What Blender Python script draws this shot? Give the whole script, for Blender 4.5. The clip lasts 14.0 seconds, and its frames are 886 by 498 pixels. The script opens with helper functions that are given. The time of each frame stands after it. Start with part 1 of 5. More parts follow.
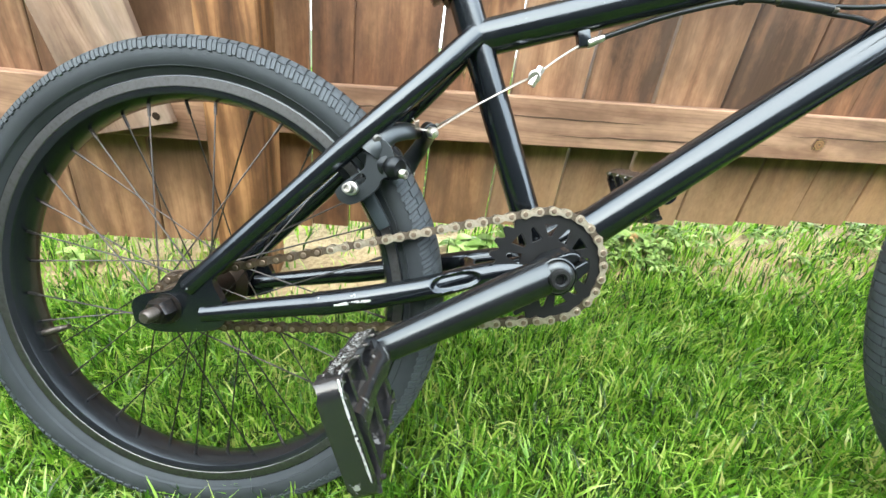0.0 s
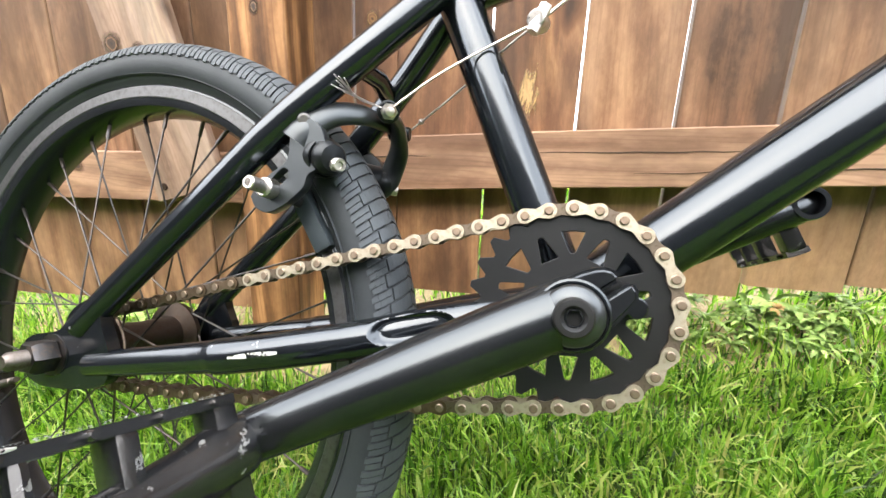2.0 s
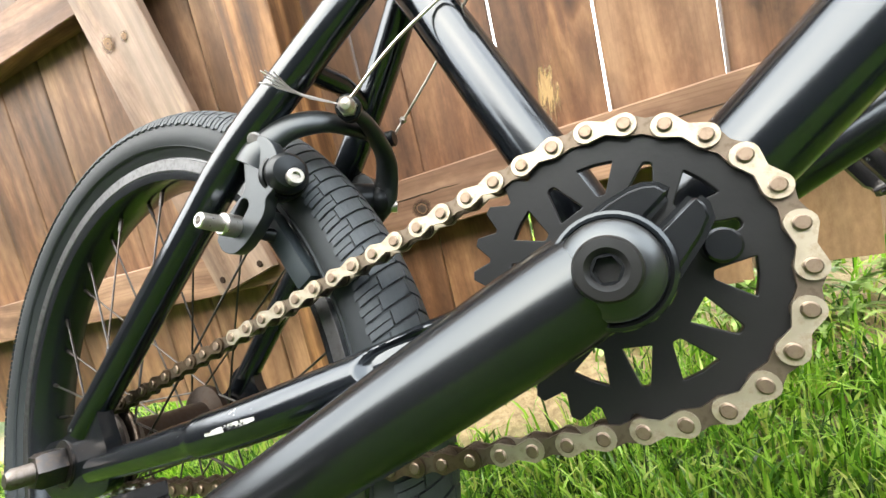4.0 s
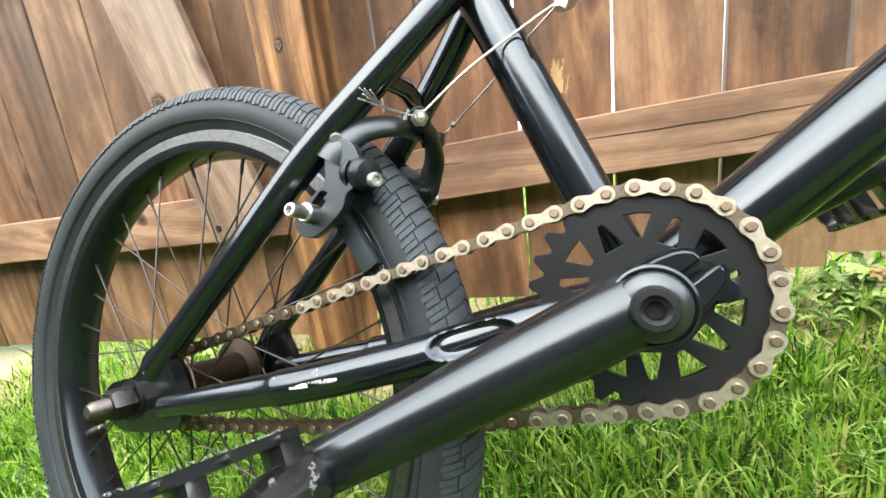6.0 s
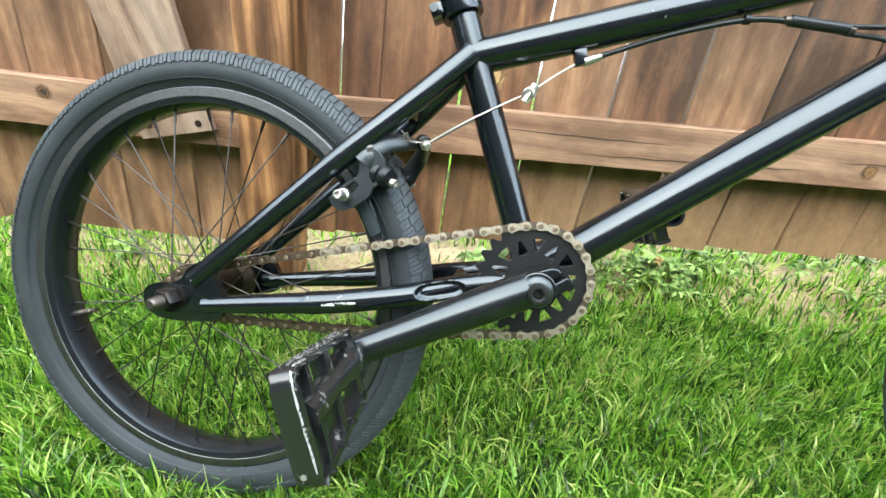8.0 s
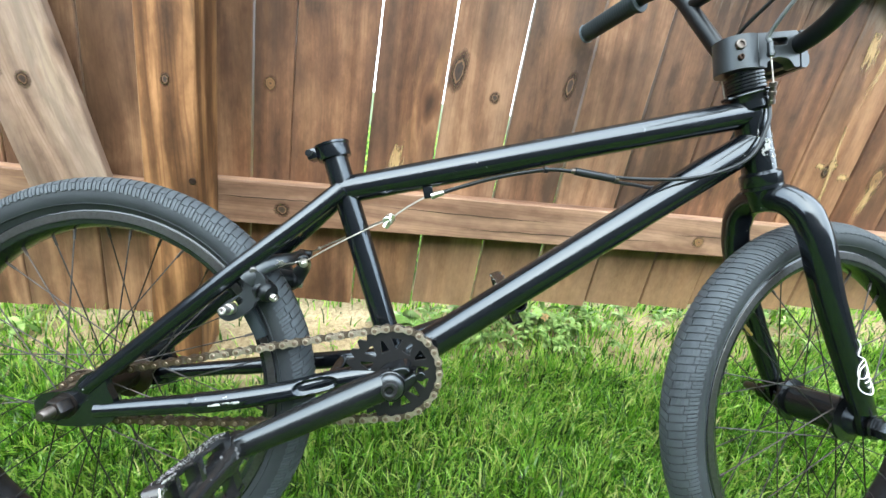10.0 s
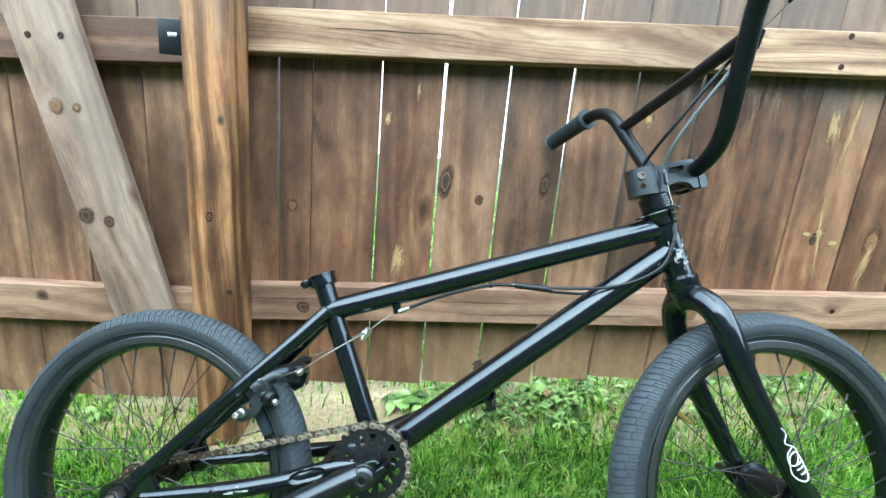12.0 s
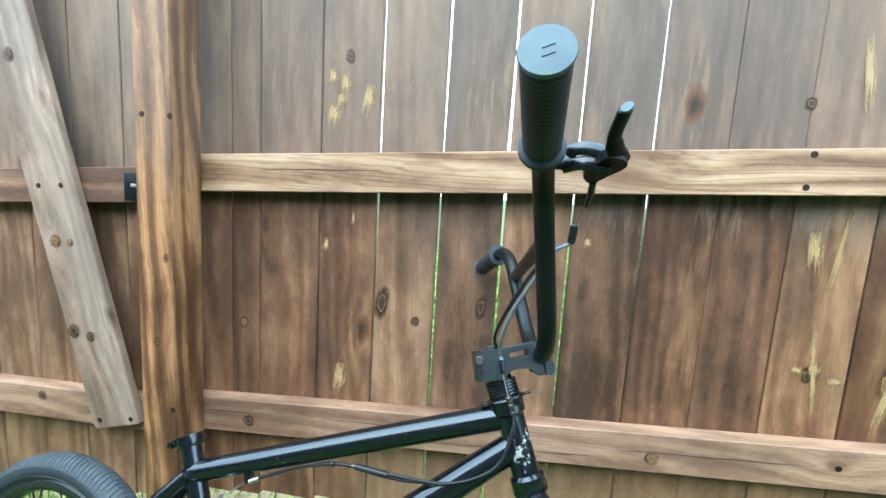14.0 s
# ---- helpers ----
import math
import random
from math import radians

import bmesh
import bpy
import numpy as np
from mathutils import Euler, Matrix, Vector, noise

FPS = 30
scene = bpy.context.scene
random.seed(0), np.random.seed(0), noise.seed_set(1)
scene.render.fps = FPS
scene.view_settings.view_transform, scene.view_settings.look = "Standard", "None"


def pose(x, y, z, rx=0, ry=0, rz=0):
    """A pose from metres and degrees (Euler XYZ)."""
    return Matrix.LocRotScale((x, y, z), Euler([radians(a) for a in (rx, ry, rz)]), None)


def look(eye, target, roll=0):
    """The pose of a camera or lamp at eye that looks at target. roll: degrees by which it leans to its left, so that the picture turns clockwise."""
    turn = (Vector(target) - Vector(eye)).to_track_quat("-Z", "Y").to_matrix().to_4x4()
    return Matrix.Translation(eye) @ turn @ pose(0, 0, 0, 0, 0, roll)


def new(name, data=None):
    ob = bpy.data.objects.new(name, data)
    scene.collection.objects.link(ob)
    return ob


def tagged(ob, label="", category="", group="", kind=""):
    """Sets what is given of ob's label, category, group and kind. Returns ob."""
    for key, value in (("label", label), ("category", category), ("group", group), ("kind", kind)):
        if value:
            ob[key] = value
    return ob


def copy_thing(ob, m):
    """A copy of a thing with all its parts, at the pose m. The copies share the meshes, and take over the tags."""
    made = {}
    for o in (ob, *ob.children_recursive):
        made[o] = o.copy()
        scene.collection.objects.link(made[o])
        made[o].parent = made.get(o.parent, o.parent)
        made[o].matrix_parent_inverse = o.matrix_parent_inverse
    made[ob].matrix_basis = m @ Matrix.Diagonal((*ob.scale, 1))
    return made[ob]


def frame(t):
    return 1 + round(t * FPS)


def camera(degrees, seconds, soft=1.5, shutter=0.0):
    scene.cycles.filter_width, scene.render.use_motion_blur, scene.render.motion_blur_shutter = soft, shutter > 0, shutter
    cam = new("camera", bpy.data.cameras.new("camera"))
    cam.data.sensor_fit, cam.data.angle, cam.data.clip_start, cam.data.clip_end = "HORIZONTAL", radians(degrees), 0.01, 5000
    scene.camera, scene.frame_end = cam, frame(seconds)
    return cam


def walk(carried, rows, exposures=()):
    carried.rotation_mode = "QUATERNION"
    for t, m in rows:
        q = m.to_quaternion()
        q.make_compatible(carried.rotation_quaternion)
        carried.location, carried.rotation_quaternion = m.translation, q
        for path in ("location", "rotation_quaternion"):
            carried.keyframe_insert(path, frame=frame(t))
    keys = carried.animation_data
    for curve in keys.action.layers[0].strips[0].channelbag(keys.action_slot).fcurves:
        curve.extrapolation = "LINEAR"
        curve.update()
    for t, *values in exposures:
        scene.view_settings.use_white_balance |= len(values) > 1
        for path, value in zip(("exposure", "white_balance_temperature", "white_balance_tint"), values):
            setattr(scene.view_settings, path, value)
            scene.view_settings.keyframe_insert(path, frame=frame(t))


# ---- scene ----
cam = camera(94.38, 14.0)
PATH = [
    (0, (-0.1355, -0.2867, 0.4941), (0.1033, 1.4062, -0.3346), 8.01),
    (0.5, (-0.1235, -0.2633, 0.4734), (0.0594, 1.4476, -0.3325), 7.24),
    (1, (-0.1043, -0.2375, 0.4563), (-0.0241, 1.5144, -0.2747), 6.45),
    (1.5, (-0.0682, -0.2068, 0.4224), (-0.1565, 1.5956, -0.1724), 5.50),
    (2, (-0.0241, -0.1710, 0.4053), (-0.3174, 1.6448, -0.0708), 1.93),
    (2.5, (-0.0035, -0.1435, 0.3928), (-0.4762, 1.6592, 0.0228), -4.26),
    (2.7, (-0.0018, -0.1327, 0.3870), (-0.5223, 1.6641, 0.0547), -6.45),
    (4.8, (0.0023, -0.1101, 0.3560), (-0.6106, 1.6772, 0.1558), -13.59),
    (5, (-0.0025, -0.1118, 0.3563), (-0.6056, 1.6767, 0.1383), -13.08),
    (5.5, (-0.0164, -0.1328, 0.3740), (-0.5874, 1.6546, 0.0755), -10.81),
    (6, (-0.0291, -0.1590, 0.4001), (-0.5270, 1.6246, -0.0255), -6.85),
    (6.5, (-0.0425, -0.1961, 0.4258), (-0.4087, 1.5702, -0.1711), -1.68),
    (7, (-0.0668, -0.2313, 0.4520), (-0.2631, 1.5005, -0.3046), 3.55),
    (7.2, (-0.0756, -0.2436, 0.4588), (-0.2050, 1.4726, -0.3461), 5.25),
    (9.3, (-0.0898, -0.3609, 0.5927), (0.1312, 1.3772, -0.1423), 9.57),
    (9.5, (-0.0734, -0.3626, 0.6051), (0.1774, 1.3869, -0.0922), 9.98),
    (10, (-0.0223, -0.3528, 0.6200), (0.2677, 1.4182, -0.0041), 10.11),
    (10.5, (0.0121, -0.3494, 0.6296), (0.3088, 1.4402, 0.0645), 9.56),
    (11, (0.0217, -0.3830, 0.6651), (0.2701, 1.4296, 0.1527), 7.83),
    (11.5, (0.0341, -0.4162, 0.7009), (0.1880, 1.4190, 0.2338), 6.00),
    (12, (0.0712, -0.4483, 0.7425), (0.1264, 1.4064, 0.3342), 4.79),
    (12.5, (0.1579, -0.4604, 0.7907), (0.1322, 1.4128, 0.4733), 4.61),
    (13, (0.2441, -0.4321, 0.8339), (0.1499, 1.4511, 0.6000), 5.03),
    (13.5, (0.3174, -0.3906, 0.8661), (0.1371, 1.4897, 0.6609), 4.74),
    (14, (0.3824, -0.3858, 0.9536), (0.0957, 1.4769, 0.7125), 3.28),
]
EXPOSURE = [(0, 2.5, 7300, 5), (0.5, 2.53, 7500, 9), (1, 2.58, 7700, 12), (2, 2.64, 7950, 13), (5, 2.46, 8100, 9), (6, 2.54, 7800, 9), (7.2, 2.48, 7400, 6), (9.3, 2.41, 6900, 3), (11, 2.37, 6800, 3), (11.5, 2.35, 6250, -1), (12.5, 2.17, 5900, -7), (13, 2.22, 5800, -7), (14, 2.19, 5850, -6)]
walk(cam, [(t, look(eye, target, roll)) for t, eye, target, roll in PATH], EXPOSURE)

# ---- light ----
world = bpy.data.worlds.new("overcast_sky")
scene.world = world
world.use_nodes = True
wn, wl = world.node_tree.nodes, world.node_tree.links
wn.clear()
sky = wn.new("ShaderNodeTexSky")
sky.sky_type = "NISHITA"
sky.sun_disc = False
sky.sun_elevation = radians(52)
sky.sun_rotation = radians(200)
sky.air_density, sky.dust_density, sky.ozone_density = 1.0, 4.0, 1.0
white = wn.new("ShaderNodeMix")
white.data_type = "RGBA"
white.inputs["Factor"].default_value = 0.85
white.inputs["B"].default_value = (8.9, 9.8, 11.3, 1)
back = wn.new("ShaderNodeBackground")
back.inputs["Strength"].default_value = 0.15
wout = wn.new("ShaderNodeOutputWorld")
wl.new(sky.outputs["Color"], white.inputs["A"])
wl.new(white.outputs["Result"], back.inputs["Color"])
wl.new(back.outputs["Background"], wout.inputs["Surface"])
sun = new("sun", bpy.data.lights.new("sun", "SUN"))
sun.data.energy, sun.data.angle, sun.data.color = 0.9, radians(80), (1.0, 0.96, 0.9)
sun.matrix_world = look((-2.0, -5.0, 7.0), (0, 0.2, 0.3))


# ---- materials ----
def node_mat(name, rough=0.5, metal=0.0, base=(0.5, 0.5, 0.5)):
    m = bpy.data.materials.new(name)
    m.use_nodes = True
    n, l = m.node_tree.nodes, m.node_tree.links
    b = n["Principled BSDF"]
    b.inputs["Roughness"].default_value = rough
    b.inputs["Metallic"].default_value = metal
    b.inputs["Base Color"].default_value = (*base, 1)
    return m, n, l, b


def ramp(n, stops):
    r = n.new("ShaderNodeValToRGB")
    while len(r.color_ramp.elements) < len(stops):
        r.color_ramp.elements.new(0.5)
    for e, (p, c) in zip(r.color_ramp.elements, stops):
        e.position, e.color = p, (*c, 1) if len(c) == 3 else c
    return r


def noise_tex(n, l, vec, scale, detail=4.0, rough=0.55):
    t = n.new("ShaderNodeTexNoise")
    t.inputs["Scale"].default_value, t.inputs["Detail"].default_value, t.inputs["Roughness"].default_value = scale, detail, rough
    if vec is not None:
        l.new(vec, t.inputs["Vector"])
    return t


def mapped(n, l, scale, space="Object"):
    c, m = n.new("ShaderNodeTexCoord"), n.new("ShaderNodeMapping")
    m.inputs["Scale"].default_value = scale
    l.new(c.outputs[space], m.inputs["Vector"])
    return m


def bumped(n, l, b, height, strength, distance):
    u = n.new("ShaderNodeBump")
    u.inputs["Strength"].default_value, u.inputs["Distance"].default_value = strength, distance
    l.new(height, u.inputs["Height"])
    l.new(u.outputs["Normal"], b.inputs["Normal"])


def mixed(n, l, fac, a, b, blend="MIX"):
    m = n.new("ShaderNodeMix")
    m.data_type, m.blend_type = "RGBA", blend
    for key, v in (("Factor", fac), ("A", a), ("B", b)):
        if isinstance(v, (int, float)):
            m.inputs[key].default_value = v
        elif isinstance(v, tuple):
            m.inputs[key].default_value = (*v, 1)
        else:
            l.new(v, m.inputs[key])
    return m.outputs["Result"]


def maths(n, l, op, a, b=0.0, clamp=False):
    m = n.new("ShaderNodeMath")
    m.operation, m.use_clamp = op, clamp
    for k, v in enumerate((a, b)):
        if isinstance(v, (int, float)):
            m.inputs[k].default_value = v
        else:
            l.new(v, m.inputs[k])
    return m.outputs[0]


def wood(name, dark, mid, pale, along=2, grey=0.0, weather=0.0, lines=0.2):
    """Stained softwood, grain along one axis of the object: growth figure bent round knots, streaks, stains, and greying
    where boards stand open to the rain above the middle rail."""
    m, n, l, b = node_mat(name, 0.62)
    info = n.new("ShaderNodeObjectInfo")
    coord = n.new("ShaderNodeTexCoord")
    shift = n.new("ShaderNodeVectorMath")
    shift.operation = "SCALE"
    shift.inputs[0].default_value = (7.3, 5.1, 9.7)
    l.new(info.outputs["Random"], shift.inputs["Scale"])
    add = n.new("ShaderNodeVectorMath")
    l.new(coord.outputs["Object"], add.inputs[0])
    l.new(shift.outputs[0], add.inputs[1])

    def stretch(across, length):
        mp = n.new("ShaderNodeMapping")
        sc = [across] * 3
        sc[along] = length
        mp.inputs["Scale"].default_value = sc
        l.new(add.outputs[0], mp.inputs["Vector"])
        return mp.outputs[0]

    def step_ramp(value, lo, hi):
        r = ramp(n, [(lo, (0, 0, 0)), (hi, (1, 1, 1))])
        l.new(value, r.inputs["Fac"])
        return r.outputs["Color"]

    knots = n.new("ShaderNodeTexVoronoi")
    knots.inputs["Scale"].default_value = 1.0
    wobble = noise_tex(n, l, stretch(40, 14), 1.0, 3.0)
    bend = n.new("ShaderNodeVectorMath")
    bend.operation = "SCALE"
    bend.inputs["Scale"].default_value = 0.12
    l.new(wobble.outputs["Color"], bend.inputs[0])
    kv = n.new("ShaderNodeVectorMath")
    l.new(stretch(5.2, 2.5), kv.inputs[0])
    l.new(bend.outputs[0], kv.inputs[1])
    l.new(kv.outputs[0], knots.inputs["Vector"])
    kd = knots.outputs["Distance"]
    broad = noise_tex(n, l, stretch(9, 3.2), 1.0, 5.0, 0.62)
    figure = n.new("ShaderNodeTexWave")
    figure.wave_type, figure.bands_direction = "BANDS", "DIAGONAL"
    figure.inputs["Scale"].default_value = 9.0
    figure.inputs["Distortion"].default_value = 10.0
    figure.inputs["Detail"].default_value = 2.0
    figure.inputs["Detail Scale"].default_value = 0.6
    l.new(stretch(1.5, 0.09), figure.inputs["Vector"])
    l.new(maths(n, l, "DIVIDE", 2.2, maths(n, l, "ADD", kd, 0.12)), figure.inputs["Phase Offset"])
    rings = n.new("ShaderNodeTexWave")
    rings.wave_type, rings.bands_direction = "BANDS", "DIAGONAL"
    rings.inputs["Scale"].default_value = 38.0
    rings.inputs["Distortion"].default_value = 26.0
    rings.inputs["Detail"].default_value = 3.0
    rings.inputs["Detail Scale"].default_value = 0.35
    l.new(stretch(1.5, 0.10), rings.inputs["Vector"])
    l.new(maths(n, l, "DIVIDE", 6.0, maths(n, l, "ADD", kd, 0.12)), rings.inputs["Phase Offset"])
    fine = noise_tex(n, l, stretch(300, 13), 1.0, 5.0, 0.75)
    mottle = noise_tex(n, l, stretch(22, 12), 1.0, 7.0, 0.7)
    speck = noise_tex(n, l, stretch(120, 55), 1.0, 6.0, 0.75)
    streak = noise_tex(n, l, stretch(48, 6.0), 1.0, 7.0, 0.68)
    stain = noise_tex(n, l, stretch(6, 2.6), 1.0, 5.0, 0.6)
    base = ramp(n, [(0.27, dark), (0.55, mid), (0.85, pale)])
    t = maths(n, l, "ADD", maths(n, l, "MULTIPLY", broad.outputs["Fac"], 0.90), maths(n, l, "MULTIPLY", figure.outputs["Fac"], lines))
    t = maths(n, l, "ADD", t, maths(n, l, "MULTIPLY", maths(n, l, "SUBTRACT", info.outputs["Random"], 0.5), 0.36))
    t = maths(n, l, "ADD", t, maths(n, l, "MULTIPLY", maths(n, l, "SUBTRACT", streak.outputs["Fac"], 0.5), 0.17))
    t = maths(n, l, "ADD", t, maths(n, l, "MULTIPLY", maths(n, l, "SUBTRACT", mottle.outputs["Fac"], 0.5), 0.55))
    t = maths(n, l, "ADD", t, maths(n, l, "MULTIPLY", maths(n, l, "SUBTRACT", speck.outputs["Fac"], 0.5), 0.20))
    l.new(t, base.inputs["Fac"])
    darkline = ramp(n, [(0.34, (0.55, 0.5, 0.47)), (0.5, (1, 1, 1))])
    l.new(fine.outputs["Fac"], darkline.inputs["Fac"])
    c = mixed(n, l, 0.28, base.outputs["Color"], darkline.outputs["Color"], "MULTIPLY")
    ringline = ramp(n, [(0.05, (0.50, 0.45, 0.42)), (0.42, (1, 1, 1)), (0.9, (1.0, 1.0, 1.0))])
    l.new(rings.outputs["Fac"], ringline.inputs["Fac"])
    c = mixed(n, l, maths(n, l, "MULTIPLY", step_ramp(mottle.outputs["Fac"], 0.3, 0.62), min(1.0, 2.0 * lines)), c, mixed(n, l, 1.0, c, ringline.outputs["Color"], "MULTIPLY"))
    c = mixed(n, l, maths(n, l, "MULTIPLY", step_ramp(stain.outputs["Fac"], 0.46, 0.62), 0.6), c, tuple(v * 0.8 for v in dark))
    if weather:
        geo, sep = n.new("ShaderNodeNewGeometry"), n.new("ShaderNodeSeparateXYZ")
        l.new(geo.outputs["Position"], sep.inputs[0])
        high = step_ramp(maths(n, l, "ADD", sep.outputs["Z"], maths(n, l, "ADD", maths(n, l, "MULTIPLY", maths(n, l, "SUBTRACT", streak.outputs["Fac"], 0.5), 0.55), maths(n, l, "MULTIPLY", maths(n, l, "POWER", info.outputs["Random"], 4.0), 0.04))), 0.94, 1.05)
        pale_grey = mixed(n, l, streak.outputs["Fac"], (0.045, 0.037, 0.032), (0.215, 0.175, 0.150))
        c = mixed(n, l, maths(n, l, "MULTIPLY", high, weather), c, pale_grey)
        # paler speckled tan towards the foot of the boards, right of the post
        level = maths(n, l, "SUBTRACT", sep.outputs["Z"], maths(n, l, "MULTIPLY", sep.outputs["X"], 0.06))
        level = maths(n, l, "ADD", level, maths(n, l, "MULTIPLY", maths(n, l, "SUBTRACT", mottle.outputs["Fac"], 0.5), 0.22))
        pale_foot = maths(n, l, "MULTIPLY", maths(n, l, "SUBTRACT", 1.0, step_ramp(level, 0.20, 0.36)), step_ramp(maths(n, l, "ADD", sep.outputs["X"], maths(n, l, "MULTIPLY", stain.outputs["Fac"], 0.3)), 0.1, 0.45))
        c = mixed(n, l, maths(n, l, "MULTIPLY", pale_foot, 0.65), c, mixed(n, l, speck.outputs["Fac"], (0.13, 0.068, 0.032), (0.44, 0.29, 0.17)))
    if grey:
        wear = noise_tex(n, l, stretch(12, 1.0), 1.0, 5.0, 0.65)
        c = mixed(n, l, maths(n, l, "MULTIPLY", step_ramp(wear.outputs["Fac"], 0.42, 0.7), grey), c, (0.29, 0.245, 0.21))
    flame = maths(n, l, "MULTIPLY", maths(n, l, "SUBTRACT", 1.0, step_ramp(kd, 0.10, 0.40)), step_ramp(streak.outputs["Fac"], 0.5, 0.58))
    c = mixed(n, l, maths(n, l, "MULTIPLY", flame, 0.22), c, (min(pale[0] * 1.4, 0.6), pale[1] * 1.45, pale[2] * 1.2))
    ring = maths(n, l, "MULTIPLY", maths(n, l, "SUBTRACT", 1.0, step_ramp(kd, 0.085, 0.115)), 0.92)
    c = mixed(n, l, ring, c, mixed(n, l, step_ramp(kd, 0.02, 0.09), (0.022, 0.011, 0.007), tuple(v * 0.9 for v in mid)))
    l.new(c, b.inputs["Base Color"])
    rr = maths(n, l, "ADD", maths(n, l, "MULTIPLY", streak.outputs["Fac"], 0.35), 0.38)
    l.new(rr, b.inputs["Roughness"])
    b.inputs["Specular IOR Level"].default_value = 0.35
    h = maths(n, l, "ADD", maths(n, l, "MULTIPLY", fine.outputs["Fac"], 0.6), streak.outputs["Fac"])
    bumped(n, l, b, h, 0.4, 0.001)
    return m


BOARD = wood("stained_board", (0.036, 0.0160, 0.0085), (0.130, 0.060, 0.031), (0.29, 0.158, 0.084), 2, 0.08, 0.6, 0.15)
# paler copy of the board stain, for the gate and four fence boards
PALER = wood("paler_stained_board", (0.048, 0.025, 0.0145), (0.160, 0.084, 0.048), (0.32, 0.190, 0.112), 2, 0.10, 0.6, 0.15)
RAIL = wood("stained_rail", (0.085, 0.043, 0.027), (0.20, 0.112, 0.073), (0.355, 0.222, 0.150), 0, 0.12, 0.0, 0.25)
HONEY = wood("honey_rail", (0.15, 0.081, 0.045), (0.31, 0.190, 0.114), (0.47, 0.328, 0.218), 0, 0.08, 0.0, 0.42)
POST = wood("stained_post", (0.045, 0.020, 0.009), (0.150, 0.070, 0.030), (0.38, 0.20, 0.092), 2, 0.0, 0.3, 0.34)
BRACE = wood("weathered_brace", (0.120, 0.078, 0.057), (0.25, 0.172, 0.132), (0.395, 0.295, 0.237), 2, 0.5)


def knot_mat():
    m, n, l, b = node_mat("wood_knot", 0.6)
    mp = mapped(n, l, (1, 0, 1))
    info = n.new("ShaderNodeObjectInfo")
    wob = noise_tex(n, l, mp.outputs[0], 2.2, 4, 0.6)
    ln = n.new("ShaderNodeVectorMath")
    ln.operation = "LENGTH"
    l.new(mp.outputs[0], ln.inputs[0])
    d = maths(n, l, "ADD", ln.outputs["Value"], maths(n, l, "MULTIPLY", maths(n, l, "SUBTRACT", wob.outputs["Fac"], 0.5), 0.5))
    core = ramp(n, [(0.06, (0.010, 0.006, 0.004)), (0.22, (0.034, 0.016, 0.009)), (0.33, (0.012, 0.007, 0.005)), (0.40, (0.17, 0.095, 0.05)), (0.50, (0.05, 0.025, 0.014))])
    gold = ramp(n, [(0.06, (0.05, 0.022, 0.010)), (0.2, (0.20, 0.105, 0.042)), (0.36, (0.10, 0.05, 0.022)), (0.48, (0.26, 0.155, 0.065)), (0.6, (0.12, 0.062, 0.032))])
    l.new(d, core.inputs["Fac"])
    l.new(d, gold.inputs["Fac"])
    c = mixed(n, l, maths(n, l, "GREATER_THAN", info.outputs["Random"], 0.72), core.outputs["Color"], gold.outputs["Color"])
    l.new(c, b.inputs["Base Color"])
    fade = ramp(n, [(0.40, (1, 1, 1)), (0.58, (0.45, 0.45, 0.45)), (0.92, (0, 0, 0))])
    l.new(d, fade.inputs["Fac"])
    clear, mx = n.new("ShaderNodeBsdfTransparent"), n.new("ShaderNodeMixShader")
    l.new(fade.outputs["Color"], mx.inputs[0])
    l.new(clear.outputs[0], mx.inputs[1])
    l.new(b.outputs[0], mx.inputs[2])
    l.new(mx.outputs[0], n["Material Output"].inputs["Surface"])
    return m


KNOT = knot_mat()
CREVICE, _n, _l, _b = node_mat("split_wood", 0.9, 0.0, (0.035, 0.02, 0.012))


def resin_mat():
    """Pale golden heartwood that the stain left bare, ragged along the grain."""
    m, n, l, b = node_mat("bare_heartwood", 0.55)
    mp = mapped(n, l, (1, 0, 1))
    rag = noise_tex(n, l, mapped(n, l, (3.2, 0, 1.1)).outputs[0], 1.6, 5, 0.65)
    ln = n.new("ShaderNodeVectorMath")
    ln.operation = "LENGTH"
    l.new(mp.outputs[0], ln.inputs[0])
    d = maths(n, l, "ADD", ln.outputs["Value"], maths(n, l, "MULTIPLY", maths(n, l, "SUBTRACT", rag.outputs["Fac"], 0.5), 1.9))
    hue = ramp(n, [(0.3, (0.22, 0.135, 0.06)), (0.5, (0.40, 0.275, 0.135)), (0.7, (0.30, 0.195, 0.095))])
    l.new(rag.outputs["Fac"], hue.inputs["Fac"])
    l.new(hue.outputs["Color"], b.inputs["Base Color"])
    fade = ramp(n, [(0.22, (0.85, 0.85, 0.85)), (0.52, (0, 0, 0))])
    l.new(d, fade.inputs["Fac"])
    clear, mx = n.new("ShaderNodeBsdfTransparent"), n.new("ShaderNodeMixShader")
    l.new(fade.outputs["Color"], mx.inputs[0])
    l.new(clear.outputs[0], mx.inputs[1])
    l.new(b.outputs[0], mx.inputs[2])
    l.new(mx.outputs[0], n["Material Output"].inputs["Surface"])
    return m


RESIN = resin_mat()


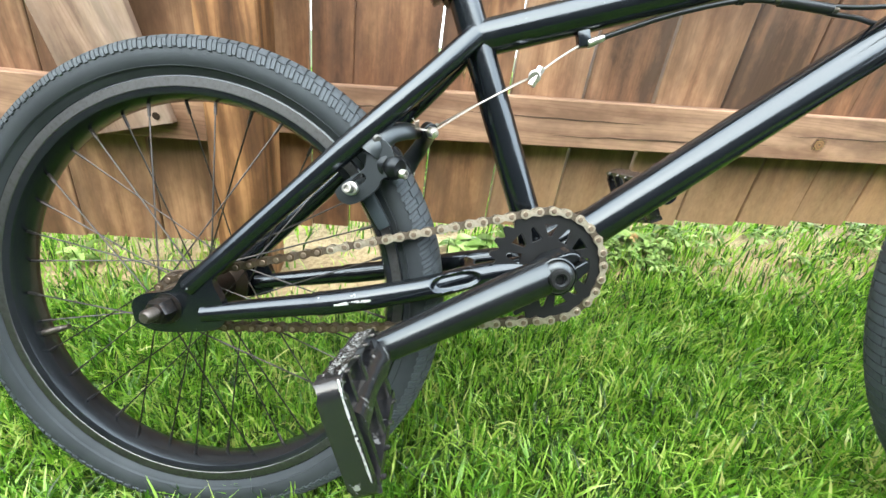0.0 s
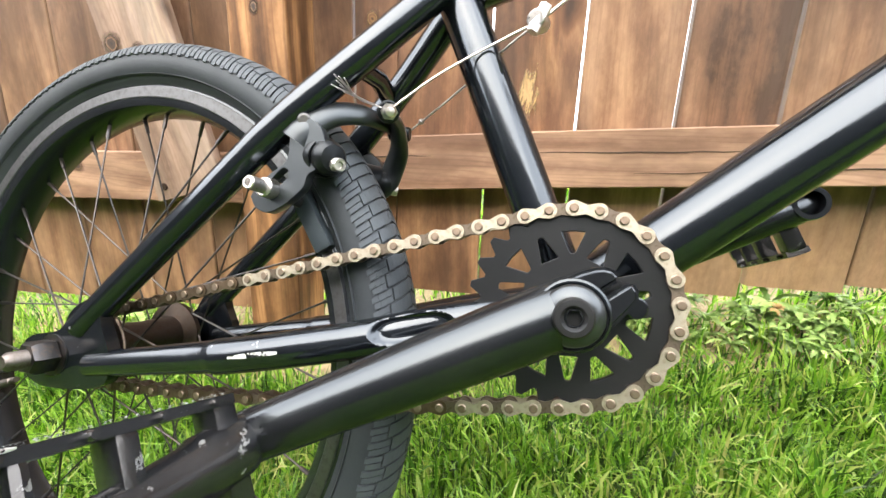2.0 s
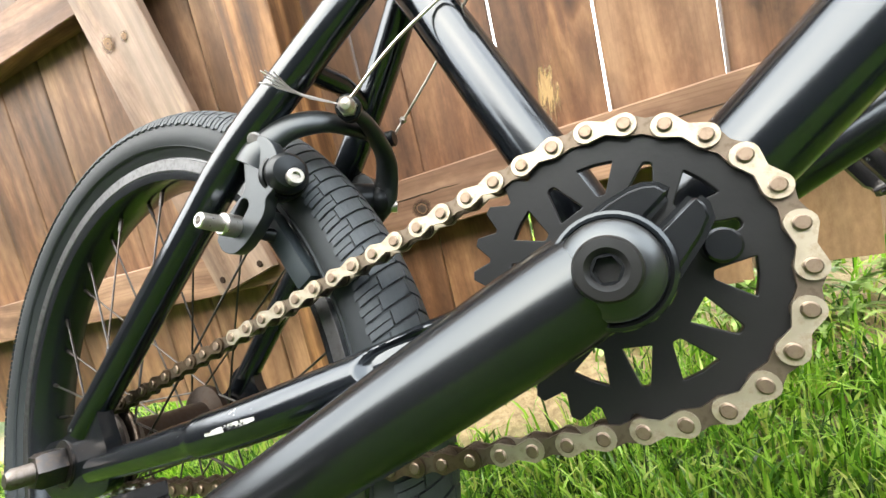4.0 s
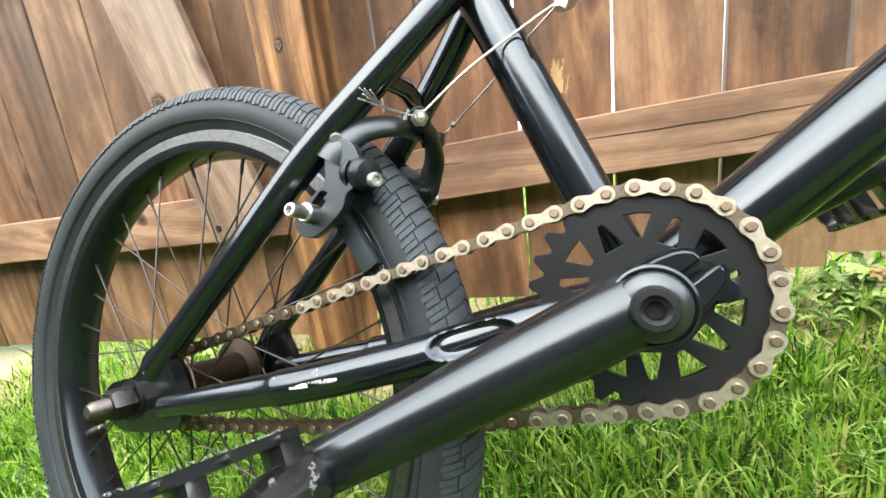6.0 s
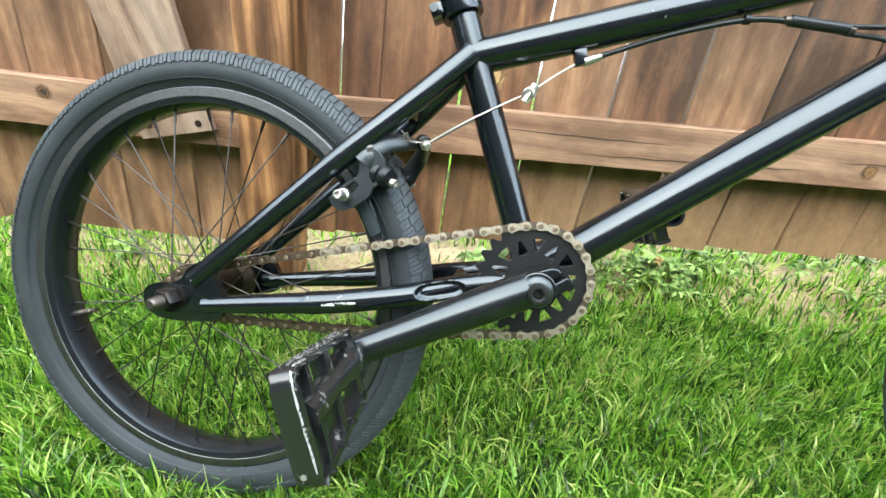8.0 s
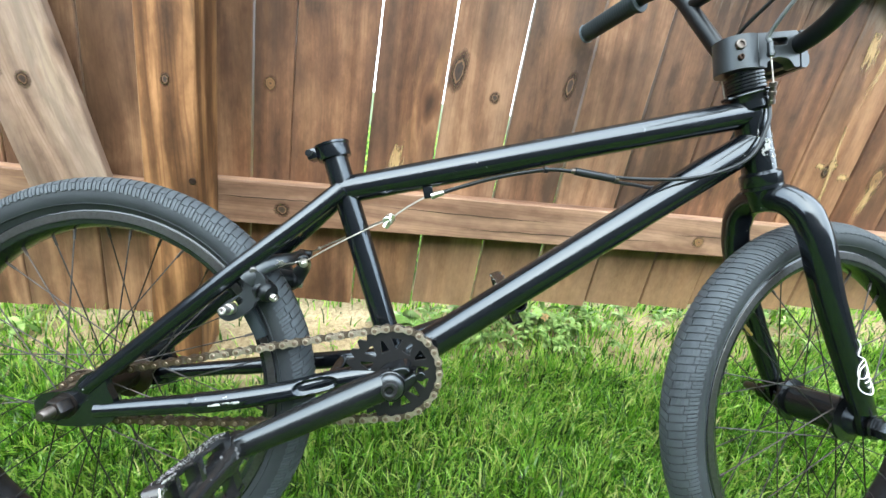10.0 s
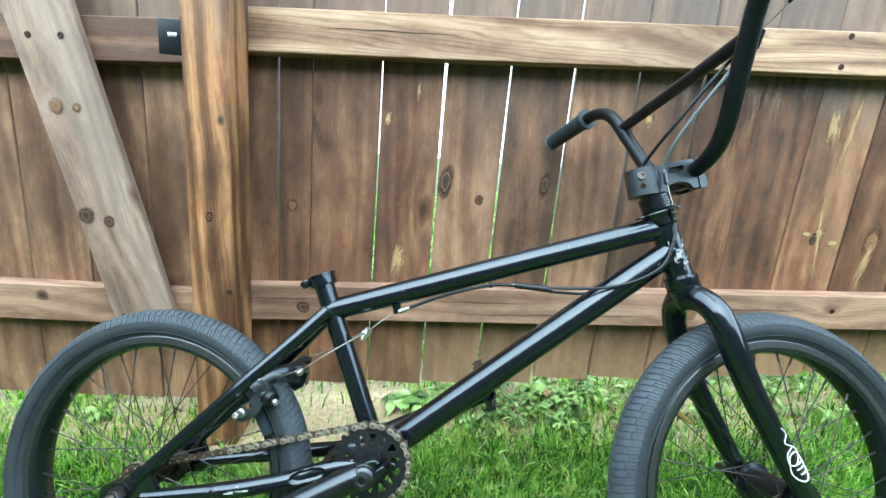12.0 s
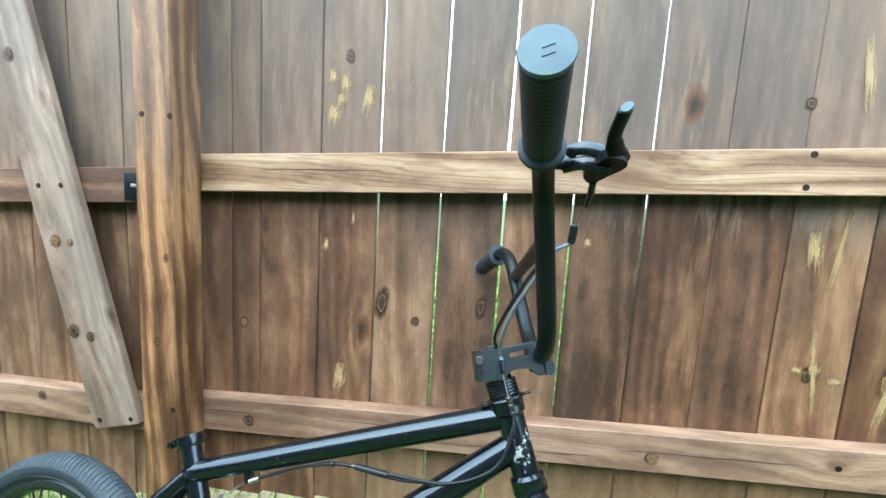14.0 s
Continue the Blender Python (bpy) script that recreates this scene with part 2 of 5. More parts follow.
def paint_black():
    m, n, l, b = node_mat("black_paint", 0.3, 0.0, (0.0032, 0.0043, 0.0060))
    mp = mapped(n, l, (1, 1, 1))
    fine = noise_tex(n, l, mp.outputs[0], 900, 3)
    big = noise_tex(n, l, mp.outputs[0], 22, 4)
    r = ramp(n, [(0.3, (0.11, 0.11, 0.11)), (0.75, (0.22, 0.22, 0.22))])
    l.new(big.outputs["Fac"], r.inputs["Fac"])
    l.new(r.outputs["Color"], b.inputs["Roughness"])
    scuff = noise_tex(n, l, mp.outputs[0], 85, 6, 0.75)
    zone = noise_tex(n, l, mp.outputs[0], 9, 3)
    chip = ramp(n, [(0.70, (0, 0, 0)), (0.715, (1, 1, 1))])
    l.new(maths(n, l, "ADD", scuff.outputs["Fac"], maths(n, l, "MULTIPLY", maths(n, l, "SUBTRACT", zone.outputs["Fac"], 0.5), 0.28)), chip.inputs["Fac"])
    l.new(mixed(n, l, chip.outputs["Color"], (0.0032, 0.0043, 0.0060), (0.20, 0.21, 0.22)), b.inputs["Base Color"])
    b.inputs["Specular IOR Level"].default_value = 0.8
    # cool sky colour put into the paint's highlights
    b.inputs["Specular Tint"].default_value = (0.74, 0.87, 1.0, 1)
    bumped(n, l, b, maths(n, l, "ADD", fine.outputs["Fac"], maths(n, l, "MULTIPLY", big.outputs["Fac"], 2.0)), 0.035, 0.0006)
    return m


def satin_black(name, rough, base, bump=0.15, scale=500, gloss=0.33):
    m, n, l, b = node_mat(name, rough, 0.0, base)
    b.inputs["Specular IOR Level"].default_value = gloss
    # reflections tinted blue in place of a bluer sky
    b.inputs["Specular Tint"].default_value = (0.74, 0.88, 1.0, 1)
    mp = mapped(n, l, (1, 1, 1))
    t = noise_tex(n, l, mp.outputs[0], scale, 4)
    d = noise_tex(n, l, mp.outputs[0], 18, 5, 0.65)
    r = ramp(n, [(0.35, base), (0.8, tuple(v * 1.5 + 0.003 for v in base))])
    l.new(d.outputs["Fac"], r.inputs["Fac"])
    l.new(r.outputs["Color"], b.inputs["Base Color"])
    bumped(n, l, b, t.outputs["Fac"], bump, 0.0006)
    return m


PAINT = paint_black()
CRANK = satin_black("satin_crank_black", 0.22, (0.003, 0.0035, 0.0045), 0.02, 500, 0.72)
STEM = satin_black("anodised_stem", 0.36, (0.011, 0.0135, 0.016), 0.08, 400, 0.7)
LEVER = satin_black("lever_black", 0.5, (0.0035, 0.004, 0.0045), 0.1, 500, 0.16)
PLASTIC = satin_black("black_nylon", 0.34, (0.0034, 0.0041, 0.0052))
RUBBER = satin_black("tyre_rubber", 0.58, (0.017, 0.021, 0.025), 0.25, 700)
TREAD = satin_black("tread_rubber", 0.6, (0.034, 0.042, 0.050), 0.3, 700)
RIM = satin_black("rim_black", 0.22, (0.0055, 0.0068, 0.0088), 0.05, 500, 0.6)
SPROCKET = satin_black("sprocket_black", 0.40, (0.0095, 0.0100, 0.0108), 0.1, 400, 0.25)
BOLT = satin_black("blackened_bolt", 0.30, (0.010, 0.011, 0.012), 0.08, 300, 0.85)
# blue-grey base carries the sky's reflection on the bar end
PLUG = satin_black("bar_end_rubber", 0.6, (0.075, 0.105, 0.125))
GRIP = satin_black("grip_rubber", 0.5, (0.016, 0.023, 0.028))
GREY_HOUSING = satin_black("grey_cable_housing", 0.3, (0.10, 0.115, 0.125))
HOUSING = satin_black("cable_housing", 0.28, (0.010, 0.011, 0.013))


def worn_off(name, base, rough, metal, lo, hi, scale=140):
    """Bare patches with ragged edges, clear where the paint still holds."""
    m, n, l, b = node_mat(name, rough, metal, base)
    mp = mapped(n, l, (1, 1, 1))
    t = noise_tex(n, l, mp.outputs[0], scale, 5, 0.7)
    r = ramp(n, [(lo, (0, 0, 0)), (hi, (1, 1, 1))])
    l.new(t.outputs["Fac"], r.inputs["Fac"])
    clear, mx = n.new("ShaderNodeBsdfTransparent"), n.new("ShaderNodeMixShader")
    l.new(r.outputs["Color"], mx.inputs[0])
    l.new(clear.outputs[0], mx.inputs[1])
    l.new(b.outputs[0], mx.inputs[2])
    l.new(mx.outputs[0], n["Material Output"].inputs["Surface"])
    return m


SCRAPE = worn_off("scraped_bare_metal", (0.55, 0.58, 0.60), 0.4, 0.5, 0.46, 0.52)
EDGE_WEAR = worn_off("worn_pedal_edge", (0.42, 0.45, 0.46), 0.4, 0.5, 0.55, 0.61, 330)
BARE_EDGE = worn_off("bare_edge_metal", (0.55, 0.58, 0.60), 0.4, 0.6, 0.42, 0.48, 240)
FAINT = worn_off("rubbed_paint", (0.26, 0.28, 0.29), 0.5, 0.3, 0.52, 0.60, 70)


def pedal_black():
    m, n, l, b = node_mat("scraped_pedal_black", 0.3, 0.0, (0.008, 0.009, 0.011))
    mp = mapped(n, l, (1, 1, 1))
    t = noise_tex(n, l, mp.outputs[0], 75, 6, 0.72)
    r = ramp(n, [(0.62, (0, 0, 0)), (0.66, (1, 1, 1))])
    l.new(t.outputs["Fac"], r.inputs["Fac"])
    l.new(mixed(n, l, r.outputs["Color"], (0.008, 0.009, 0.011), (0.34, 0.36, 0.37)), b.inputs["Base Color"])
    l.new(maths(n, l, "MULTIPLY", r.outputs["Color"], 0.6), b.inputs["Metallic"])
    b.inputs["Roughness"].default_value = 0.22
    b.inputs["Specular IOR Level"].default_value = 0.85
    bumped(n, l, b, t.outputs["Fac"], 0.3, 0.0012)
    return m


PEDAL = pedal_black()


def metal(name, base, rough, spots=(0.2, 0.13, 0.08), amount=0.3):
    m, n, l, b = node_mat(name, rough, 1.0, base)
    mp = mapped(n, l, (1, 1, 1))
    t = noise_tex(n, l, mp.outputs[0], 260, 5, 0.65)
    r = ramp(n, [(0.5, (0, 0, 0)), (0.72, (1, 1, 1))])
    l.new(t.outputs["Fac"], r.inputs["Fac"])
    l.new(mixed(n, l, maths(n, l, "MULTIPLY", r.outputs["Color"], amount), base, spots), b.inputs["Base Color"])
    rr = ramp(n, [(0.3, (rough - 0.08,) * 3), (0.7, (min(rough + 0.2, 1),) * 3)])
    l.new(t.outputs["Fac"], rr.inputs["Fac"])
    l.new(rr.outputs["Color"], b.inputs["Roughness"])
    bumped(n, l, b, t.outputs["Fac"], 0.1, 0.0004)
    return m


STEEL = metal("bare_steel", (0.55, 0.55, 0.55), 0.32)
AXLE = metal("worn_axle_steel", (0.13, 0.12, 0.115), 0.4, (0.07, 0.045, 0.03), 0.6)
OILHUB = metal("oily_hub_metal", (0.050, 0.041, 0.036), 0.38, (0.05, 0.03, 0.02), 0.7)
SPOKE = metal("black_spoke_steel", (0.055, 0.055, 0.058), 0.35)
TRACK = metal("worn_brake_track", (0.095, 0.10, 0.107), 0.40, (0.05, 0.05, 0.052), 0.5)
MATTE_GREY = metal("matte_grey_alloy", (0.15, 0.155, 0.16), 0.5, (0.10, 0.10, 0.10), 0.5)
WIRE = metal("cable_wire", (0.42, 0.41, 0.39), 0.42)
LINK = metal("chain_outer_plate", (0.39, 0.365, 0.31), 0.50, (0.18, 0.125, 0.08), 0.55)
PIN = metal("chain_pin", (0.23, 0.185, 0.15), 0.45, (0.10, 0.065, 0.045), 0.6)
DARK_PLATE = metal("dark_chain_plate", (0.13, 0.10, 0.075), 0.45, (0.06, 0.035, 0.02), 0.6)
INNER = metal("chain_inner_plate", (0.14, 0.12, 0.10), 0.5, (0.06, 0.035, 0.02), 0.6)
RUST = metal("rusty_screw", (0.055, 0.04, 0.034), 0.55, (0.03, 0.017, 0.011), 0.7)
BRASS = metal("brass_valve", (0.6, 0.42, 0.14), 0.35)
WHITE, _n, _l, _b = node_mat("white_decal", 0.5, 0.0, (0.75, 0.77, 0.78))


def grass_mat():
    m, n, l, b = node_mat("grass_blade", 0.30)
    g = n.new("ShaderNodeNewGeometry")
    mp = mapped(n, l, (1, 1, 1))
    patch = noise_tex(n, l, mp.outputs[0], 3.2, 4)
    clump = noise_tex(n, l, mp.outputs[0], 17, 3)
    t = maths(n, l, "ADD", maths(n, l, "MULTIPLY", g.outputs["Random Per Island"], 0.74), maths(n, l, "MULTIPLY", patch.outputs["Fac"], 0.24))
    t = maths(n, l, "ADD", t, maths(n, l, "MULTIPLY", maths(n, l, "SUBTRACT", clump.outputs["Fac"], 0.45), 0.55))
    r = ramp(n, [(0.18, (0.009, 0.034, 0.005)), (0.36, (0.046, 0.146, 0.016)), (0.55, (0.138, 0.305, 0.038)), (0.75, (0.27, 0.44, 0.090)), (0.95, (0.43, 0.42, 0.20))])
    l.new(t, r.inputs["Fac"])
    l.new(r.outputs["Color"], b.inputs["Base Color"])
    tr = n.new("ShaderNodeBsdfTranslucent")
    l.new(mixed(n, l, 1.0, r.outputs["Color"], (1.5, 1.7, 0.8), "MULTIPLY"), tr.inputs["Color"])
    mx = n.new("ShaderNodeMixShader")
    mx.inputs[0].default_value = 0.42
    l.new(b.outputs[0], mx.inputs[1])
    l.new(tr.outputs[0], mx.inputs[2])
    l.new(mx.outputs[0], n["Material Output"].inputs["Surface"])
    return m


def soil_mat():
    m, n, l, b = node_mat("lawn_soil", 0.95)
    mp = mapped(n, l, (1, 1, 1))
    big = noise_tex(n, l, mp.outputs[0], 2.6, 5)
    fine = noise_tex(n, l, mp.outputs[0], 90, 6, 0.7)
    far = noise_tex(n, l, mp.outputs[0], 7, 5)
    dirt = ramp(n, [(0.3, (0.17, 0.125, 0.066)), (0.7, (0.42, 0.335, 0.20))])
    l.new(fine.outputs["Fac"], dirt.inputs["Fac"])
    green = ramp(n, [(0.3, (0.028, 0.05, 0.014)), (0.7, (0.065, 0.11, 0.026))])
    l.new(far.outputs["Fac"], green.inputs["Fac"])
    sep = n.new("ShaderNodeSeparateXYZ")
    l.new(mp.outputs[0], sep.inputs[0])
    strip = ramp(n, [(0.30, (0, 0, 0)), (0.40, (1, 1, 1)), (0.68, (1, 1, 1)), (0.8, (0, 0, 0))])
    l.new(maths(n, l, "ADD", sep.outputs["Y"], maths(n, l, "MULTIPLY", maths(n, l, "SUBTRACT", big.outputs["Fac"], 0.5), 0.18)), strip.inputs["Fac"])
    l.new(mixed(n, l, strip.outputs["Color"], green.outputs["Color"], dirt.outputs["Color"]), b.inputs["Base Color"])
    bumped(n, l, b, fine.outputs["Fac"], 0.8, 0.01)
    return m


GRASS, SOIL = grass_mat(), soil_mat()


def leaf_mat():
    m, n, l, b = node_mat("weed_leaf", 0.5)
    info = n.new("ShaderNodeObjectInfo")
    mp = mapped(n, l, (1, 1, 1))
    v = noise_tex(n, l, mp.outputs[0], 60, 4)
    r = ramp(n, [(0.3, (0.10, 0.21, 0.04)), (0.7, (0.32, 0.48, 0.16))])
    l.new(maths(n, l, "ADD", maths(n, l, "MULTIPLY", v.outputs["Fac"], 0.5), maths(n, l, "MULTIPLY", info.outputs["Random"], 0.5)), r.inputs["Fac"])
    l.new(r.outputs["Color"], b.inputs["Base Color"])
    bumped(n, l, b, v.outputs["Fac"], 0.3, 0.002)
    return m


LEAF = leaf_mat()
BLOOM, _n, _l, _b = node_mat("withered_petal", 0.6, 0.0, (0.48, 0.33, 0.15))
# dark tone of the unseen walls, keeps the bicycle's reflections black
WALL, _n, _l, _b = node_mat("unseen_wall_dark", 0.8, 0.0, (0.09, 0.085, 0.08))
_t = noise_tex(_n, _l, mapped(_n, _l, (1, 1, 6)).outputs[0], 3.0, 5)
_r = ramp(_n, [(0.3, (0.035, 0.036, 0.038)), (0.7, (0.06, 0.062, 0.066))])
_l.new(_t.outputs["Fac"], _r.inputs["Fac"])
_l.new(_r.outputs["Color"], _b.inputs["Base Color"])


# ---- mesh helpers ----
def finish(name, bm, mat, parent=None, label="", angle=38, smooth=True):
    me = bpy.data.meshes.new(name)
    bm.normal_update()
    bm.to_mesh(me)
    bm.free()
    me.materials.append(mat)
    if smooth:
        me.polygons.foreach_set("use_smooth", [True] * len(me.polygons))
        me.set_sharp_from_angle(angle=radians(angle))
    ob = new(name, me)
    if parent is not None:
        ob.parent = parent
    if label:
        ob["label"] = label
    return ob


def part(name, bm, material, parent, label=""):
    return finish(name, bm, material, parent, label)


def placed(name, me, parent, m, label=""):
    """One more object on a shared mesh."""
    ob = new(name, me)
    ob.parent = parent
    ob.matrix_basis = m
    if label:
        ob["label"] = label
    return ob


def skin(bm, rings, closed=False, caps=True):
    """Quads between rings of vertices."""
    vs = [[bm.verts.new(p) for p in ring] for ring in rings]
    k = len(vs[0])
    for a, b in zip(vs, vs[1:] + ([vs[0]] if closed else [])):
        for i in range(k):
            bm.faces.new((a[i], a[(i + 1) % k], b[(i + 1) % k], b[i]))
    if caps and not closed:
        bm.faces.new(vs[0][::-1])
        bm.faces.new(vs[-1])
    return vs


def tube(bm, pts, radii, seg=14, flat=1.0, caps=True):
    """A round tube through points; flat narrows it in its second direction."""
    pts = [Vector(p) for p in pts]
    if isinstance(radii, (int, float)):
        radii = [radii] * len(pts)
    rings, side = [], None
    for i, p in enumerate(pts):
        d = (pts[min(i + 1, len(pts) - 1)] - pts[max(i - 1, 0)]).normalized()
        if side is None:
            side = d.orthogonal().normalized() if abs(d.y) > 0.9 else d.cross(Vector((0, 1, 0))).normalized()
        side = (side - d * side.dot(d)).normalized()
        up = d.cross(side)
        f = flat[i] if isinstance(flat, (list, tuple)) else flat
        rings.append([p + radii[i] * (math.cos(a) * side + f * math.sin(a) * up) for a in (2 * math.pi * k / seg for k in range(seg))])
    skin(bm, rings, caps=caps)


def arc_path(pts, radius=0.03, steps=6):
    """Rounds the inner corners of a polyline."""
    pts = [Vector(p) for p in pts]
    out = [pts[0]]
    for a, b, c in zip(pts, pts[1:], pts[2:]):
        r = min(radius, (a - b).length * 0.48, (c - b).length * 0.48)
        p, q = b + (a - b).normalized() * r, b + (c - b).normalized() * r
        out += [(1 - t) ** 2 * p + 2 * t * (1 - t) * b + t * t * q for t in (k / steps for k in range(steps + 1))]
    return out + [pts[-1]]


def spline(pts, steps=8):
    """A smooth curve through points."""
    pts = [Vector(p) for p in pts]
    ext = [2 * pts[0] - pts[1]] + pts + [2 * pts[-1] - pts[-2]]
    out = []
    for i in range(1, len(ext) - 2):
        p0, p1, p2, p3 = ext[i - 1 : i + 3]
        for k in range(steps):
            t = k / steps
            out.append(0.5 * (2 * p1 + (p2 - p0) * t + (2 * p0 - 5 * p1 + 4 * p2 - p3) * t * t + (3 * p1 - p0 - 3 * p2 + p3) * t ** 3))
    return out + [pts[-1]]


def lathe(bm, profile, m, seg=24, closed=False):
    """Turns (radius, height) pairs about the z axis of m."""
    rings = []
    for k in range(seg):
        a = 2 * math.pi * k / seg
        rings.append([m @ Vector((r * math.cos(a), r * math.sin(a), h)) for r, h in profile])
    vs = [[bm.verts.new(p) for p in ring] for ring in rings]
    k = len(profile)
    for a, b in zip(vs, vs[1:] + vs[:1]):
        for i in range(k if closed else k - 1):
            bm.faces.new((a[i], b[i], b[(i + 1) % k], a[(i + 1) % k]))
    if not closed:
        if profile[0][0] > 1e-6:
            bm.faces.new([v[0] for v in vs][::-1])
        if profile[-1][0] > 1e-6:
            bm.faces.new([v[-1] for v in vs])


def box(bm, m, size, bevel=0.0):
    r = bmesh.ops.create_cube(bm, size=1.0, matrix=m @ Matrix.Diagonal((*size, 1)))
    if bevel:
        es = list({e for v in r["verts"] for e in v.link_edges})
        bmesh.ops.bevel(bm, geom=es, offset=bevel, segments=2, profile=0.6, affect="EDGES")


def plate(bm, outline, m, thick):
    """A flat outline in the x-y plane of m, thick along z, with its middle at z = 0."""
    top = [bm.verts.new(m @ Vector((x, y, thick / 2))) for x, y in outline]
    bot = [bm.verts.new(m @ Vector((x, y, -thick / 2))) for x, y in outline]
    bm.faces.new(top)
    bm.faces.new(bot[::-1])
    k = len(outline)
    for i in range(k):
        bm.faces.new((top[i], bot[i], bot[(i + 1) % k], top[(i + 1) % k]))


def axis_to(a, b):
    """The pose at a whose z axis points to b."""
    a, b = Vector(a), Vector(b)
    return Matrix.Translation(a) @ (b - a).to_track_quat("Z", "Y").to_matrix().to_4x4()


def cyl(bm, a, b, r, r2=None, seg=16, bevel=0.0):
    r2 = r if r2 is None else r2
    n = (Vector(b) - Vector(a)).length
    prof = [(r, 0), (r2, n)] if not bevel else [(r - bevel, 0), (r, bevel), (r2, n - bevel), (r2 - bevel, n)]
    lathe(bm, prof, axis_to(a, b), seg)


def pierced(name, rings, half):
    """A flat plate, its outline first and then its holes, with eased edges; half is half its thickness."""
    cu = bpy.data.curves.new(name, "CURVE")
    cu.dimensions, cu.fill_mode, cu.extrude, cu.bevel_depth, cu.bevel_resolution = "2D", "BOTH", half - 0.0004, 0.0004, 1
    for ring in rings:
        sp = cu.splines.new("POLY")
        sp.points.add(len(ring) - 1)
        sp.use_cyclic_u = True
        for q, (x, y) in zip(sp.points, ring):
            q.co = (x, y, 0, 1)
    ob = bpy.data.objects.new(name, cu)
    scene.collection.objects.link(ob)
    me = bpy.data.meshes.new_from_object(ob.evaluated_get(bpy.context.evaluated_depsgraph_get()))
    bpy.data.objects.remove(ob)
    bpy.data.curves.remove(cu)
    bm = bmesh.new()
    bm.from_mesh(me)
    bmesh.ops.remove_doubles(bm, verts=bm.verts[:], dist=0.00002)
    bm.to_mesh(me)
    bm.free()
    me.name = name
    return me


# ---- ground ----
def soil_z(x, y):
    rise = max(0.0, min(1.0, (y - 0.10) / 0.50))
    return 0.022 + 0.10 * max(-3.0, min(3.0, x)) + 0.070 * rise * rise * (3 - 2 * rise)


def build_ground():
    bm = bmesh.new()
    xs = [-900, -60, -8, -3] + [-2 + 0.1 * k for k in range(41)] + [3, 8, 60, 900]
    ys = [-900, -60, -8, -2] + [-1 + 0.1 * k for k in range(31)] + [3, 8, 60, 900]
    grid = [[bm.verts.new((x, y, soil_z(x, y) + 0.012 * noise.noise((x * 3, y * 3, 0)))) for x in xs] for y in ys]
    for j in range(len(ys) - 1):
        for i in range(len(xs) - 1):
            bm.faces.new((grid[j][i], grid[j][i + 1], grid[j + 1][i + 1], grid[j + 1][i]))
    tagged(finish("ground", bm, SOIL), "lawn soil with a bare sandy strip along the fence", "ground", kind="structure")


def blades(name, count, region, height, width, seed, thin=None, label=""):
    """Tapered, bent grass blades, all in one mesh."""
    rng = np.random.default_rng(seed)
    x0, x1, y0, y1 = region
    x, y = rng.uniform(x0, x1, count), rng.uniform(y0, y1, count)
    if thin is not None:
        keep = rng.uniform(0, 1, count) < thin(x, y)
        x, y = x[keep], y[keep]
    k = len(x)
    z = np.array([soil_z(a, b) for a, b in zip(x, y)]) - 0.004
    tuft = 0.5 + 0.5 * np.sin(21 * x + 3 * np.sin(17 * y)) * np.sin(19 * y + 2 * np.sin(23 * x))
    h = height * rng.uniform(0.45, 1.2, k) * (0.72 + 0.5 * tuft)
    w = width * rng.uniform(0.55, 1.35, k)
    turn = rng.uniform(0, 2 * np.pi, k)
    az = 2.2 * np.sin(5.3 * x + 2.0 * np.sin(4.1 * y)) + 1.5 * np.sin(7.7 * y + 3.1 * x) + rng.normal(0, 1.9, k)
    lean = h * np.clip(rng.normal(0.48, 0.36, k), 0.03, 1.5)
    dx, dy = np.cos(az), np.sin(az)
    sx, sy = np.cos(turn), np.sin(turn)
    levels = ((0.0, 0.0, 1.0), (0.4, 0.16, 0.95), (0.75, 0.52, 0.7), (1.0, 1.0, 0.0))
    co = np.zeros((k, 7, 3))
    for i, (u, bend, wide) in enumerate(levels):
        drop = 1 - 0.28 * bend * np.clip(lean / h, 0, 1.2)
        px, py, pz = x + dx * lean * bend, y + dy * lean * bend, z + h * u * drop
        if i < 3:
            co[:, 2 * i] = np.stack([px - sx * w * wide / 2, py - sy * w * wide / 2, pz], 1)
            co[:, 2 * i + 1] = np.stack([px + sx * w * wide / 2, py + sy * w * wide / 2, pz], 1)
        else:
            co[:, 6] = np.stack([px, py, pz], 1)
    base = (7 * np.arange(k))[:, None]
    quads = np.concatenate([base + [0, 1, 3, 2], base + [2, 3, 5, 4]], 0)
    tris = base + [4, 5, 6]
    me = bpy.data.meshes.new(name)
    loops = np.concatenate([quads.ravel(), tris.ravel()])
    me.vertices.add(7 * k)
    me.vertices.foreach_set("co", co.ravel())
    me.loops.add(len(loops))
    me.loops.foreach_set("vertex_index", loops)
    nq, nt = len(quads), len(tris)
    me.polygons.add(nq + nt)
    me.polygons.foreach_set("loop_start", np.concatenate([4 * np.arange(nq), 4 * nq + 3 * np.arange(nt)]))
    me.polygons.foreach_set("use_smooth", np.ones(nq + nt, bool))
    me.update(calc_edges=True)
    me.validate()
    me.materials.append(GRASS)
    return tagged(new(name, me), label, "grass", kind="stuff")


build_ground()

